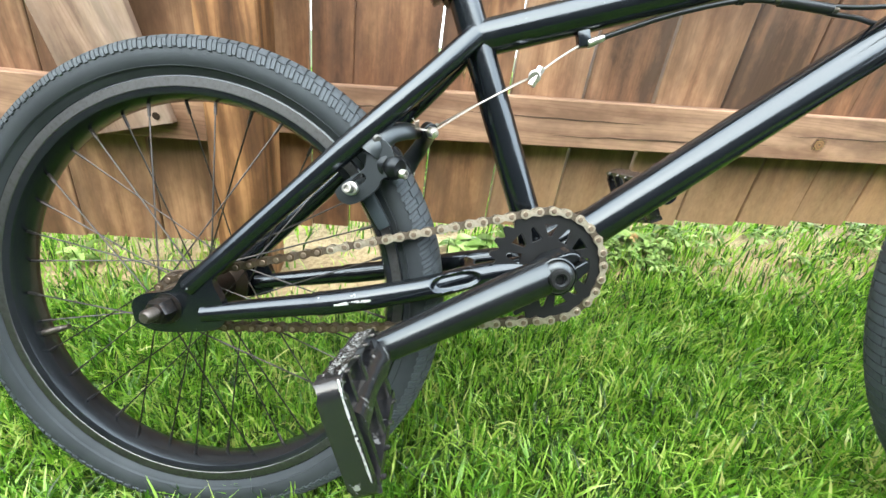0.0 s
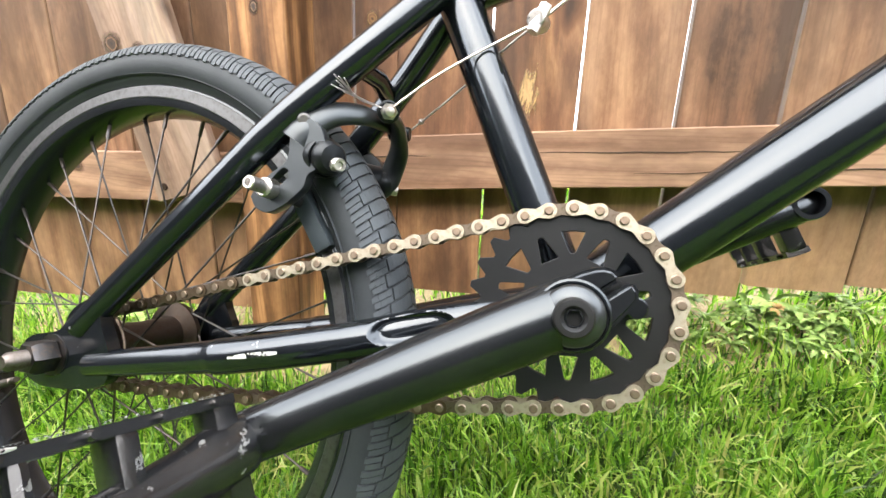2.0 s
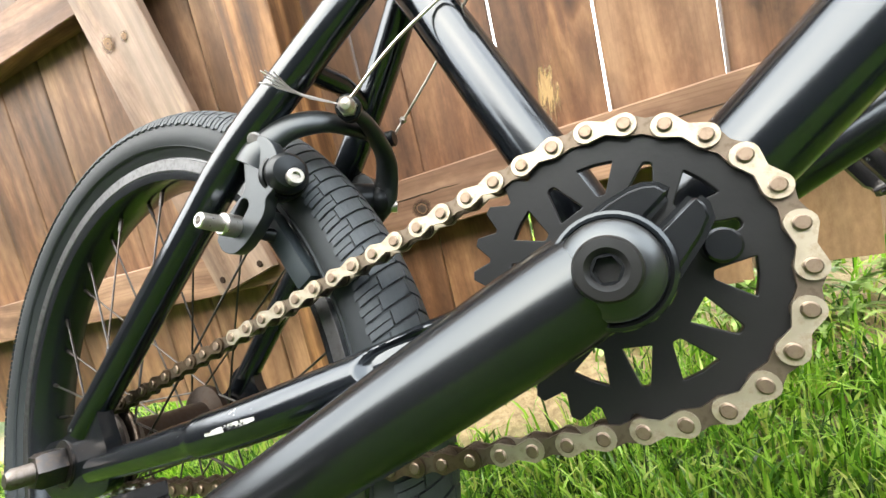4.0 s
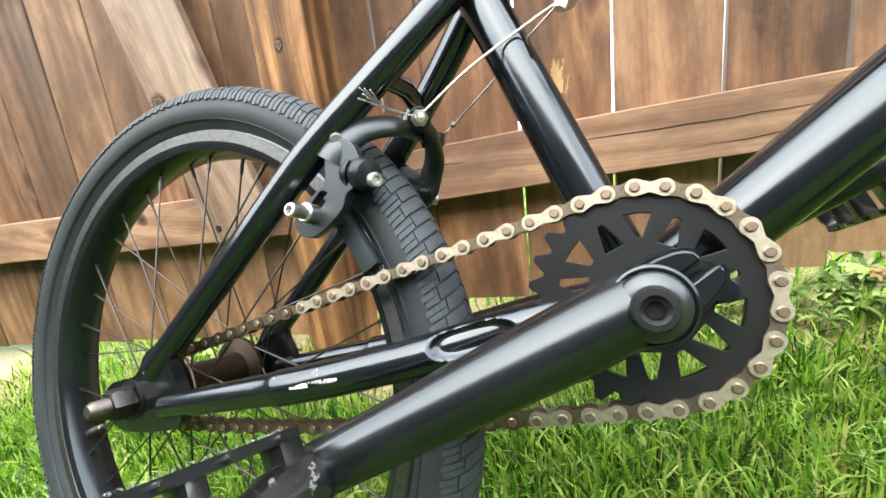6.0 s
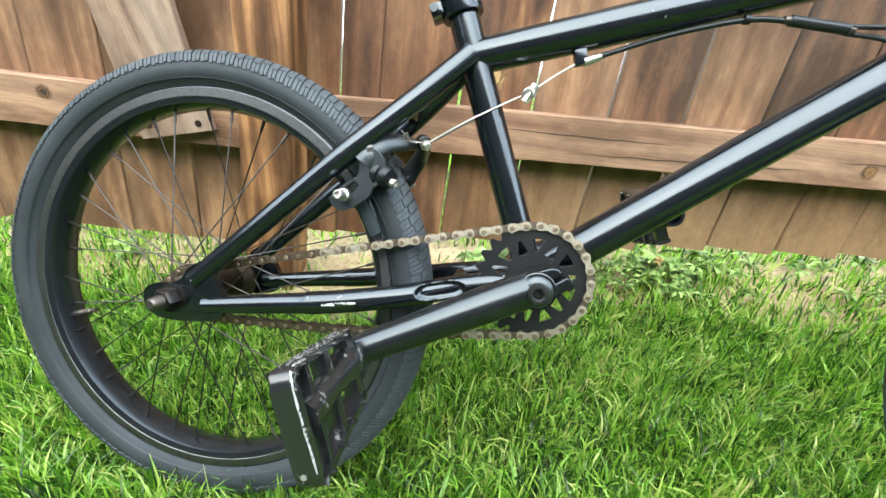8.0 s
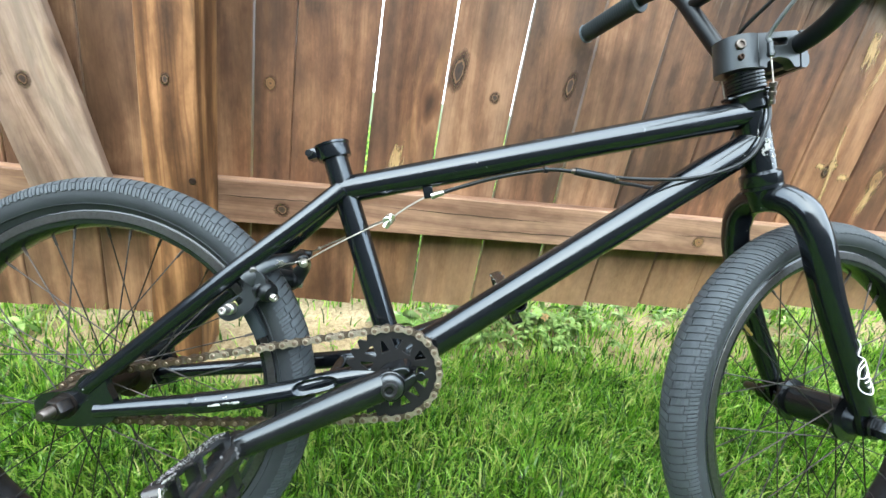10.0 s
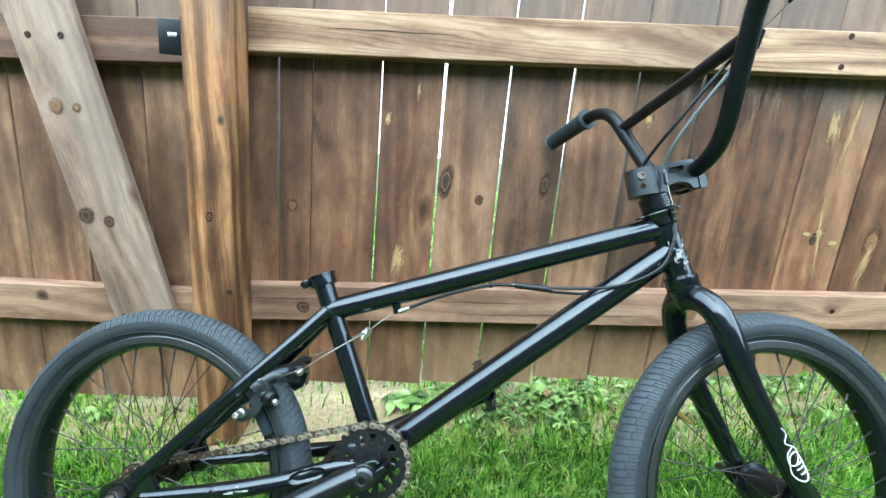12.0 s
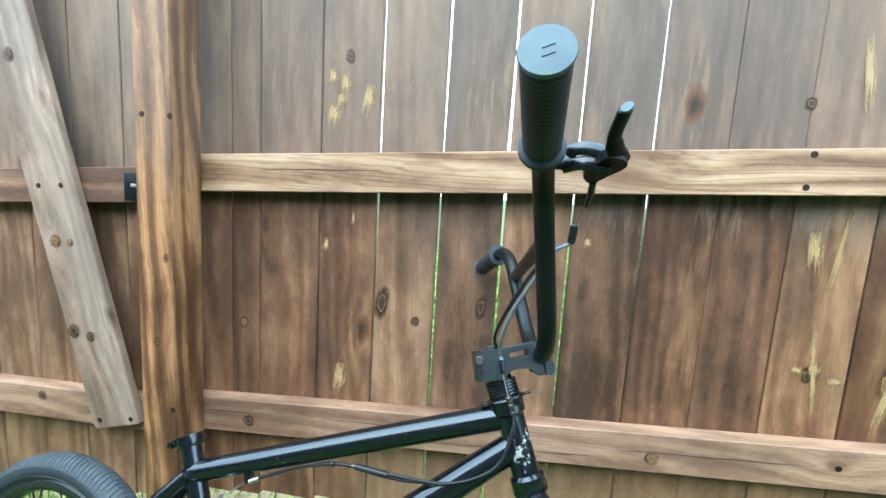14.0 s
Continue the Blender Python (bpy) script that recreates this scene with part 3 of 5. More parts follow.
# unseen walls added to close the yard behind the camera and cut low sky
for wall_name, wx, wy, sx, sy, top in (("unseen_wall_south", 0.0, -3.1, 8.2, 0.15, 2.8), ("unseen_wall_west", -4.1, -1.2, 0.15, 3.6, 1.8), ("unseen_wall_east", 4.1, -1.2, 0.15, 3.6, 1.8), ("unseen_wall_north_west", -3.12, 0.56, 2.0, 0.05, 1.6), ("unseen_wall_north_east", 3.24, 0.56, 1.86, 0.05, 1.6)):
    bm = bmesh.new()
    box(bm, pose(wx, wy, (top - 0.4) / 2), (sx, sy, top + 0.4))
    tagged(finish(wall_name, bm, WALL, smooth=False), "plain dark wall, unseen, added to close the yard and cut low sky", "wall", kind="structure")


# ---- fence ----
BOARD_Y, RAIL_Y, POST_Y = 0.556, 0.512, 0.419


def plank(size, m, wob=0.0015, seed=0):
    """A sawn plank, long along z, with softened edges."""
    bm = bmesh.new()
    rng = random.Random(seed)
    w, d, h = size
    c = 0.002
    outline = [(-w / 2 + c, -d / 2), (w / 2 - c, -d / 2), (w / 2, -d / 2 + c), (w / 2, d / 2 - c), (w / 2 - c, d / 2), (-w / 2 + c, d / 2), (-w / 2, d / 2 - c), (-w / 2, -d / 2 + c)]
    rings = []
    for k in range(7):
        u = k / 6
        ox, oy = rng.uniform(-wob, wob), rng.uniform(-wob, wob) * 0.5
        rings.append([m @ Vector((x + ox, y + oy, h * (u - 0.5))) for x, y in outline])
    skin(bm, rings)
    return bm


fence = tagged(new("wooden_fence"), "brown stained wooden picket fence with two rails and a square post", "fence")
gate = tagged(new("wooden_gate"), "brown stained board gate with two rails and a diagonal brace", "gate")

EDGES = (-0.452, -0.306, -0.228, -0.071, 0.0745, 0.2245, 0.3725, 0.523, 0.6745, 0.815, 0.957, 1.108, 1.256, 1.405, 1.553, 1.702, 1.85, 2.0, 2.15, 2.3)
GAPS = (0.002, 0.004, 0.0015, 0.0044, 0.0052, 0.0052, 0.0056, 0.0048, 0.004, 0.001, 0.001, 0.004, 0.003, 0.002, 0.003, 0.003, 0.003, 0.003, 0.003, 0.003)
for i in range(len(EDGES) - 1):
    a, b = EDGES[i] + GAPS[i] / 2, EDGES[i + 1] - GAPS[i + 1] / 2
    bottom, top = 0.150 + 0.095 * a + random.uniform(-0.006, 0.006), 1.86
    m = pose((a + b) / 2, BOARD_Y + 0.009 + random.uniform(0, 0.002), (bottom + top) / 2, 0, random.uniform(-0.1, 0.1) + 0.25, 0)
    board = part("board", plank((b - a, 0.018, top - bottom), Matrix(), 0.001, i), PALER if i in (4, 5, 6, 7) else BOARD, fence)
    board.matrix_basis = m

GATE_EDGES = (-0.46, -0.615, -0.77, -0.918, -1.066, -1.214, -1.36, -1.51, -1.66, -1.81, -1.96, -2.1)
for i in range(len(GATE_EDGES) - 1):
    b, a = GATE_EDGES[i] - 0.0015, GATE_EDGES[i + 1] + 0.0015
    bottom = 0.075 + 0.03 * a + random.uniform(-0.006, 0.006)
    board = part("board", plank((b - a, 0.018, 1.84 - bottom), Matrix(), 0.001, 40 + i), PALER, gate)
    board.matrix_basis = pose((a + b) / 2, BOARD_Y + 0.009, (bottom + 1.84) / 2, 0, random.uniform(-0.15, 0.15), 0)


def rail(owner, x0, x1, z0, slope, depth, high, seed, timber=None):
    n = math.hypot(x1 - x0, slope * (x1 - x0))
    bm = plank((high, depth, n), pose(0, 0, 0, 0, 90, 0), 0.001, seed)
    ob = part("rail", bm, timber or RAIL, owner)
    xm = (x0 + x1) / 2
    ob.matrix_basis = pose(xm, RAIL_Y + depth / 2, z0 + slope * xm - high / 2, 0, -math.degrees(math.atan(slope)), 0)
    return ob


rail(fence, -0.44, 2.3, 1.0385, 0.048, 0.042, 0.089, 1, HONEY)
rail(fence, -0.44, 2.3, 0.4260, 0.058, 0.042, 0.089, 2)
rail(fence, -0.44, 2.3, 1.66, 0.045, 0.042, 0.091, 3)
rail(gate, -2.1, -0.465, 1.012, 0.053, 0.042, 0.089, 4)
rail(gate, -2.1, -0.465, 0.389, 0.024, 0.042, 0.092, 5)
rail(gate, -2.1, -0.465, 1.64, 0.04, 0.042, 0.091, 6)
post = part("post", plank((0.090, 0.090, 1.95), Matrix(), 0.0006, 9), POST, fence)
post.matrix_basis = pose(-0.397, POST_Y + 0.045, 0.96, 0, 0.35, 0)
for x0, x1, z, tip in ((-0.02, 0.34, 0.394, 0.408), (0.16, 0.62, 0.368, 0.398), (-0.36, -0.16, 0.372, 0.384), (0.66, 1.05, 0.422, 0.446), (-0.2, 0.1, 0.992, 1.004)):
    bm = bmesh.new()
    rng = random.Random(int(1000 * z))
    path = [(x0 + (x1 - x0) * k / 12, RAIL_Y - 0.0002, z + (tip - z) * k / 12 + rng.uniform(-0.0012, 0.0012)) for k in range(13)]
    tube(bm, path, [0.0002] + [0.0004 + 0.0007 * math.sin(math.pi * k / 12) for k in range(1, 12)] + [0.0002], 6)
    part("crack", bm, CREVICE, fence)
# the brace runs from the lower rail beside the post up and away from it
lo, hi = Vector((-0.600, 0.50, 0.30)), Vector((-0.99, 0.50, 1.80))
brace = part("brace", plank((0.142, 0.020, (hi - lo).length), Matrix(), 0.0008, 11), BRACE, gate, "greyed weathered diagonal board")
brace.matrix_basis = Matrix.Translation((lo + hi) / 2) @ pose(0, 0, 0, 0, -math.degrees(math.atan2(lo.x - hi.x, hi.z - lo.z)), 0)
bm = bmesh.new()
box(bm, pose(-0.472, 0.450, 0.934), (0.062, 0.005, 0.066), 0.001)
box(bm, pose(-0.4435, 0.440, 0.934), (0.004, 0.034, 0.062), 0.001)
latch = part("latch_bracket", bm, PLASTIC, gate, "black steel gate latch plate")
bm = bmesh.new()
box(bm, pose(-0.474, 0.4470, 0.938), (0.018, 0.004, 0.008), 0.001)
part("slot", bm, STEEL, latch)


def knot(owner, x, y, z, w, h, mat=None, name="knot"):
    bm = bmesh.new()
    lathe(bm, [(1.0, 0), (0.85, 0.5), (0.4, 0.8), (0.0, 0.85)], pose(0, 0, 0, 90, 0, 0), 18)
    ob = part(name, bm, mat or KNOT, owner)
    ob.matrix_basis = Matrix.Translation((x, y, z)) @ pose(0, 0, 0, 0, random.uniform(-12, 12), 0) @ Matrix.Diagonal((w * 1.5, 0.0010, h * 1.7, 1))


for x, z, w, h in ((-0.274, 0.601, 0.011, 0.012), (0.094, 0.688, 0.014, 0.030), (0.179, 0.650, 0.009, 0.009),
                   (1.181, 0.619, 0.016, 0.030), (0.789, 1.159, 0.009, 0.010), (0.955, 1.176, 0.009, 0.010), (-0.002, 1.26, 0.009, 0.012),
                    (0.335, 0.70, 0.010, 0.022), (1.03, 0.62, 0.008, 0.012)):
    knot(fence, x, BOARD_Y + 0.001, z, w, h)
for x, z in ((-0.401, 0.582), (-0.37, 0.78)):
    knot(fence, x, POST_Y, z, 0.006, 0.008)
for x, z, w, h in ((-0.715, 0.550, 0.015, 0.014), (-0.665, 0.54, 0.010, 0.010), (-0.755, 0.784, 0.013, 0.012), (-0.86, 1.24, 0.012, 0.012), (-0.712, 0.784, 0.007, 0.007)):
    knot(gate, x, 0.4885, z, w, h)
for x, z in ((-0.232, 0.358), (0.731, 0.412), (-0.86, 0.34)):
    knot(fence if x > -0.4 else gate, x, RAIL_Y, z, 0.013, 0.011)


RESINS = ((-0.043, 1.216, 0.015, 0.020), (-0.012, 1.200, 0.017, 0.028), (-0.040, 1.130, 0.024, 0.030), (0.045, 1.167, 0.020, 0.038), (1.005, 0.887, 0.022, 0.046),
          (1.050, 0.884, 0.009, 0.105), (1.041, 0.637, 0.017, 0.017), (1.041, 0.622, 0.007, 0.125), (1.010, 0.631, 0.020, 0.009), (1.084, 0.614, 0.024, 0.010), (1.178, 0.575, 0.014, 0.062), (1.239, 0.605, 0.007, 0.020),
          (1.047, 1.230, 0.014, 0.085), (-0.010, 0.486, 0.022, 0.044), (-0.022, 1.165, 0.014, 0.018), (0.016, 0.890, 0.006, 0.022), (-0.052, 0.821, 0.010, 0.020), (0.560, 0.870, 0.012, 0.014))
for x, z, w, h in RESINS:
    knot(fence, x, BOARD_Y + 0.0005, z, w, h, RESIN, "resin_streak")


def screw(owner, x, y, z):
    bm = bmesh.new()
    lathe(bm, [(0.0066, 0), (0.0063, 0.0008), (0.0042, 0.0014), (0.0018, 0.0006), (0.0, 0.0006)], pose(0, 0, 0, 90, 0, 0), 12)
    part("screw", bm, RUST, owner).matrix_basis = Matrix.Translation((x, y, z))


for x, z in ((0.947, 1.073), (0.942, 1.010), (1.086, 0.448)):
    screw(fence, x, RAIL_Y, z)
for x, z in ((-0.364, 0.417), (-0.42, 1.094), (-0.352, 1.092)):
    screw(fence, x, POST_Y, z)
for x, z in ((-0.797, 0.923), (-0.730, 0.927), (-0.651, 0.311), (-0.556, 0.327)):
    screw(gate, x, 0.489, z)


# ---- bicycle ----
BIKE = pose(-0.3250, 0.0970, 0.2368, -15.4, -3.37, -5.4)
bike = tagged(new("bmx_bicycle"), "black painted bmx bicycle without saddle leaning on the fence", "bicycle")
bike.matrix_basis = BIKE
AX = Vector((-math.cos(radians(71)), 0, math.sin(radians(71))))
HEAD_LOW, HEAD_TOP = Vector((0.7745, 0, 0.3250)), Vector((0.7430, 0, 0.4165))
STEER = Matrix.Translation(HEAD_LOW) @ Matrix.Rotation(radians(14.5), 4, AX) @ Matrix.Translation(-HEAD_LOW)
BARS = Matrix.Translation(HEAD_LOW) @ Matrix.Rotation(radians(11.5), 4, AX) @ Matrix.Translation(-HEAD_LOW)
BB = Vector((0.3440, 0, 0.0590))
HUB = Vector((0.001, 0.001, -0.0005))
FRONT = Vector((0.9060, 0, 0.0410))


def build_frame():
    bm = bmesh.new()
    cyl(bm, BB + Vector((0, -0.034, 0)), BB + Vector((0, 0.034, 0)), 0.0235, seg=28, bevel=0.001)
    frame_part = part("frame", bm, PAINT, bike, "gloss black painted steel frame")
    bm = bmesh.new()
    d = (HEAD_TOP - HEAD_LOW).normalized()
    lathe(bm, [(0.0215, -0.004), (0.0225, -0.002), (0.0225, 0.010), (0.0185, 0.014), (0.0178, 0.05), (0.0185, 0.086), (0.0225, 0.090), (0.0225, 0.100)], axis_to(HEAD_LOW, HEAD_TOP), 28)
    part("head_tube", bm, PAINT, frame_part)
    bm = bmesh.new()
    tube(bm, [(0.262, 0, 0.2615), (0.5, 0, 0.3327), (0.750, 0, 0.4070)], [0.0165, 0.0168, 0.0168], 24)
    part("top_tube", bm, PAINT, frame_part)
    bm = bmesh.new()
    tube(bm, [(0.352, 0, 0.060), (0.40, 0, 0.0965), (0.56, 0, 0.2205), (0.70, 0, 0.3278), (0.760, 0, 0.3735)], [0.019, 0.0195, 0.0195, 0.0195, 0.018], 26)
    part("down_tube", bm, PAINT, frame_part)
    bm = bmesh.new()
    st = Vector((0.2450, 0, 0.3090)) - BB
    tube(bm, [BB, BB + st * 0.5, BB + st * 0.98], 0.0148, 22)
    lathe(bm, [(0.0148, 0), (0.0148, 0.018), (0.0128, 0.018), (0.0128, 0.0)], axis_to(BB + st * 0.94, BB + st), 22, closed=True)
    part("seat_tube", bm, PAINT, frame_part)
    for s in (-1, 1):
        bm = bmesh.new()
        course = arc_path([(0.030, s * 0.055, -0.004), (0.16, s * 0.056, 0.0165), (0.235, s * 0.048, 0.032), (0.275, s * 0.035, 0.043), (0.335, s * 0.027, 0.055)], 0.03)
        dense = [course[0]] + [u.lerp(v, k / 10) for u, v in zip(course, course[1:]) for k in range(1, 11)]
        tube(bm, dense, [0.0085 + 0.0027 * min(1.0, k / 16) for k in range(len(dense))], 60)
        # a long dish is pressed into the outer side beside the tyre
        c, u, v = Vector((0.259, s * 0.051, 0.0400)), Vector((0.95, -s * 0.24, 0.20)).normalized(), Vector((-0.21, 0, 0.978))
        for vert in bm.verts:
            off = vert.co - c
            if s * off.y > -0.010:
                e = (off.dot(u) / 0.0235) ** 4 + (off.dot(v) / 0.0072) ** 2
                t = max(0.0, min(1.0, (1.3 - e) / 1.0))
                vert.co.y -= s * 0.0048 * t * t * (3 - 2 * t)
        part("chain_stay", bm, PAINT, frame_part)
        bm = bmesh.new()
        tube(bm, arc_path([(0.018, s * 0.056, 0.020), (0.165, s * 0.045, 0.163), (0.225, s * 0.027, 0.222), (0.262, s * 0.013, 0.262)], 0.03),
             [0.0092, 0.0105] + [0.0108] * 13 + [0.0105], 18)
        part("seat_stay", bm, PAINT, frame_part)
        bm = bmesh.new()
        outline = [(p.x, p.y) for p in spline([(x, z, 0) for x, z in [(-0.030, -0.014), (-0.012, -0.022), (0.022, -0.021), (0.048, -0.014), (0.050, 0.006), (0.042, 0.024), (0.036, 0.042), (0.016, 0.034), (0.004, 0.018), (-0.022, 0.012), (-0.032, 0.002), (-0.030, -0.014)]], 4)][:-1]
        plate(bm, outline, Matrix.Translation((0, s * 0.0555, 0)) @ pose(0, 0, 0, 90, 0, 0), 0.0085)
        part("dropout", bm, PAINT, frame_part)
    bm = bmesh.new()
    tube(bm, [(0.205, -0.035, 0.203), (0.208, 0, 0.207), (0.205, 0.035, 0.203)], 0.007, 12)
    part("brake_bridge", bm, PAINT, frame_part)
    bm = bmesh.new()
    tube(bm, [(0.272, -0.034, 0.041), (0.275, 0, 0.046), (0.272, 0.034, 0.041)], 0.007, 12)
    part("stay_bridge", bm, PAINT, frame_part)
    def patch(a, b, r, lo, hi, width, mat, words):
        """A thin curved skin over a tube from a to b, between two angles, lifted off by a hair."""
        a, b = Vector(a), Vector(b)
        d = (b - a).normalized()
        side = d.cross(Vector((0, 1, 0))).normalized()
        bm = bmesh.new()
        rows = []
        for k in range(9):
            p = a.lerp(b, k / 8)
            q = width * math.sin(math.pi * (0.08 + 0.84 * k / 8)) ** 0.5
            m0 = (lo + hi) / 2
            rows.append([bm.verts.new(p + (r + 0.0004) * (math.cos(g) * side + math.sin(g) * Vector((0, -1, 0)))) for g in (radians(m0 + (hi - lo) / 2 * q * u) for u in (-1, -0.5, 0, 0.5, 1))])
        for u, v in zip(rows, rows[1:]):
            for k in range(4):
                bm.faces.new((u[k], u[k + 1], v[k + 1], v[k]))
        bmesh.ops.recalc_face_normals(bm, faces=bm.faces[:])
        part("scrape", bm, mat, frame_part, words)

    patch((0.152, -0.0556, 0.0155), (0.184, -0.0534, 0.0212), 0.0112, 80, 95, 1.0, SCRAPE, "bare metal scrape in the paint")
    patch(HEAD_LOW + 0.018 * d, HEAD_LOW + 0.084 * d, 0.0181, 60, 190, 1.0, FAINT, "paint rubbed to grey primer")
    bm = bmesh.new()
    top = BB + st
    d = st.normalized()
    lathe(bm, [(0.0149, -0.012), (0.0195, -0.012), (0.020, -0.010), (0.020, 0.002), (0.0212, 0.003), (0.0212, 0.0055), (0.0149, 0.0055)], axis_to(top, top + d), 26, closed=True)
    clamp = part("seat_clamp", bm, PAINT, bike, "black seat clamp with a pinch bolt")
    bm = bmesh.new()
    box(bm, pose(top.x - 0.021, 0, top.z - 0.010, 0, -24, 0), (0.012, 0.024, 0.012), 0.002)
    part("pinch_ear", bm, PAINT, clamp)
    bm = bmesh.new()
    cyl(bm, (top.x - 0.023, -0.016, top.z - 0.010), (top.x - 0.023, 0.014, top.z - 0.010), 0.0042, seg=12)
    part("bolt", bm, CRANK, clamp)


def wheel(name, at, turned, valve_angle, size=1.0):
    """A spoked wheel about the local y axis; turned carries it into the bicycle."""
    R = 0.2485
    m = turned @ Matrix.Translation(at)
    spin = m @ pose(0, 0, 0, -90, 0, 0) @ Matrix.Diagonal((size, size, 1, 1))
    bm = bmesh.new()
    prof = [(0.2105, -0.0165), (0.2085, -0.0178), (0.199, -0.0175), (0.1935, -0.0155), (0.1905, -0.0095), (0.1895, 0.0), (0.1905, 0.0095), (0.1935, 0.0155), (0.199, 0.0175),
            (0.2085, 0.0178), (0.2105, 0.0165), (0.2100, 0.014), (0.200, 0.0135), (0.198, 0.0), (0.200, -0.0135), (0.2100, -0.014)]
    lathe(bm, prof, spin, 96, closed=True)
    rim = part(name, bm, RIM, bike, "black alloy rim laced with thin spokes")
    for z in (-1, 1):
        bm = bmesh.new()
        lathe(bm, [(0.1992, z * 0.0175), (0.1998, z * 0.0181), (0.2078, z * 0.0183), (0.2083, z * 0.0177)], spin, 96, closed=True)
        part("brake_track", bm, TRACK, rim, "brake track worn to grey metal")
    bm = bmesh.new()
    w, mid, prof = 0.0245, R - 0.0225, []
    for k in range(15):
        a = radians(-128 + 256 * k / 14)
        prof.append((mid + 0.0212 * math.cos(a), w * math.sin(a)))
    prof += [(0.2065, 0.0135), (0.2065, -0.0135)]
    lathe(bm, prof, spin, 112, closed=True)
    for rr, zz in ((0.2175, 0.0216), (0.2165, -0.0213)):
        lathe(bm, [(rr - 0.0012, zz), (rr, zz + math.copysign(0.0016, zz)), (rr + 0.0012, zz), (rr, zz - math.copysign(0.001, zz))], spin, 96, closed=True)
    part("tyre", bm, RUBBER, rim, "black rubber tyre with a worn road tread")
    # tread: rows of lugs parted by cross grooves and a stepped middle groove
    verts, faces = [], []
    n = 162

    def lug(a0, a1, s0, s1, skew, cuts=4):
        i = len(verts)
        for k in range(cuts + 1):
            ss = s0 + (s1 - s0) * k / cuts
            for aa, lift in ((a0, -0.001), (a0, 0.0012), (a1, 0.0012), (a1, -0.001)):
                rad, lat = mid + (0.0212 + lift) * math.cos(ss), (w + lift) * math.sin(ss)
                ang = aa + skew * ss
                verts.append(spin @ Vector((rad * math.cos(ang), rad * math.sin(ang), lat)))
        for k in range(cuts):
            p, q = i + 4 * k, i + 4 * k + 4
            faces.extend([(p, p + 1, q + 1, q), (p + 1, p + 2, q + 2, q + 1), (p + 2, p + 3, q + 3, q + 2)])
        e = i + 4 * cuts
        faces.extend([(i, i + 3, i + 2, i + 1), (e, e + 1, e + 2, e + 3)])

    step = 2 * math.pi / n
    for k in range(n):
        zig = 0.07 if k % 2 else -0.07
        for s in (-1, 1):
            a = k * step
            lug(a, a + step * 0.83, zig + s * 0.018, s * (0.70 if (k + (s > 0)) % 2 else 0.84), 0.03 * s, 5)
            lug(a + 0.04 * step, a + step * 0.42, s * (0.74 if (k + (s > 0)) % 2 else 0.88), s * 1.34, 0.03 * s, 3)
            lug(a + 0.50 * step, a + step * 0.88, s * (0.74 if (k + (s > 0)) % 2 else 0.88), s * 1.28, 0.03 * s, 3)
    me = bpy.data.meshes.new("tread")
    me.from_pydata(verts, [], faces)
    me.materials.append(TREAD)
    tread = new("tread", me)
    tread.parent = rim
    tread["kind"] = "stuff"
    # hub, axle and nuts
    rear = name == "rear_wheel"
    bm = bmesh.new()
    lathe(bm, [(0.011, -0.047), (0.016, -0.046), (0.018, -0.036), (0.029, -0.034), (0.029, -0.030), (0.017, -0.027), (0.0155, 0.0), (0.017, 0.027), (0.029, 0.030), (0.029, 0.034), (0.018, 0.036), (0.016, 0.046), (0.011, 0.047)], spin, 28)
    if not rear:
        lathe(bm, [(0.017, -0.028), (0.0225, -0.026), (0.0225, 0.026), (0.017, 0.028)], spin, 28)
    hub = part("hub", bm, OILHUB if rear else CRANK, rim)
    if rear:
        # bright rings added for the hub's own rings and its silvery glints
        for z in (-0.0415, -0.0385, -0.0325):
            bm = bmesh.new()
            r = 0.0295 if z > -0.035 else 0.0185
            lathe(bm, [(r - 0.003, z - 0.0012), (r, z - 0.0009), (r + 0.0005, z), (r, z + 0.0009), (r - 0.003, z + 0.0012)], spin, 36, closed=True)
            part("hub_ring", bm, PIN, hub, "bright metal hub ring, put in for the hub's rings and glints")
    bm = bmesh.new()
    tip = 0.088 if rear else 0.098
    lathe(bm, [(0.004, -tip), (0.0062, -tip + 0.003), (0.0066, -0.048), (0.0066, 0.048), (0.0062, tip - 0.003), (0.004, tip)], spin, 16)
    part("axle", bm, AXLE, rim, "worn steel axle end")
    for s in (-1, 1):
        bm = bmesh.new()
        lathe(bm, [(0.0066, s * 0.059), (0.0145, s * 0.059), (0.0145, s * 0.0615), (0.0066, s * 0.0615)], spin, 20, closed=True)
        lathe(bm, [(0.0066, s * 0.062), (0.0116, s * 0.062), (0.0118, s * 0.073), (0.0100, s * 0.076), (0.0066, s * 0.076)], spin, 6, closed=True)
        part("axle_nut", bm, SPOKE if rear else CRANK, rim)
    # spokes: four groups, crossed on both flanges
    for k in range(36):
        s, q, way = (-1 if k % 2 else 1), k // 2, (1 if (k // 2) % 2 else -1)
        a_rim = 2 * math.pi * (k + 0.5) / 36
        a_hub = a_rim + way * radians(62)
        p = spin @ Vector((0.0265 * math.cos(a_hub), 0.0265 * math.sin(a_hub), s * 0.0325))
        e = spin @ Vector((0.1905 * math.cos(a_rim), 0.1905 * math.sin(a_rim), s * 0.003))
        bm = bmesh.new()
        cyl(bm, p, e, 0.0008, seg=6)
        cyl(bm, e - (e - p).normalized() * 0.013, e + (e - p).normalized() * 0.002, 0.0015, 0.0017, seg=8)
        part("spoke", bm, SPOKE, rim)
    bm = bmesh.new()
    a = radians(valve_angle)
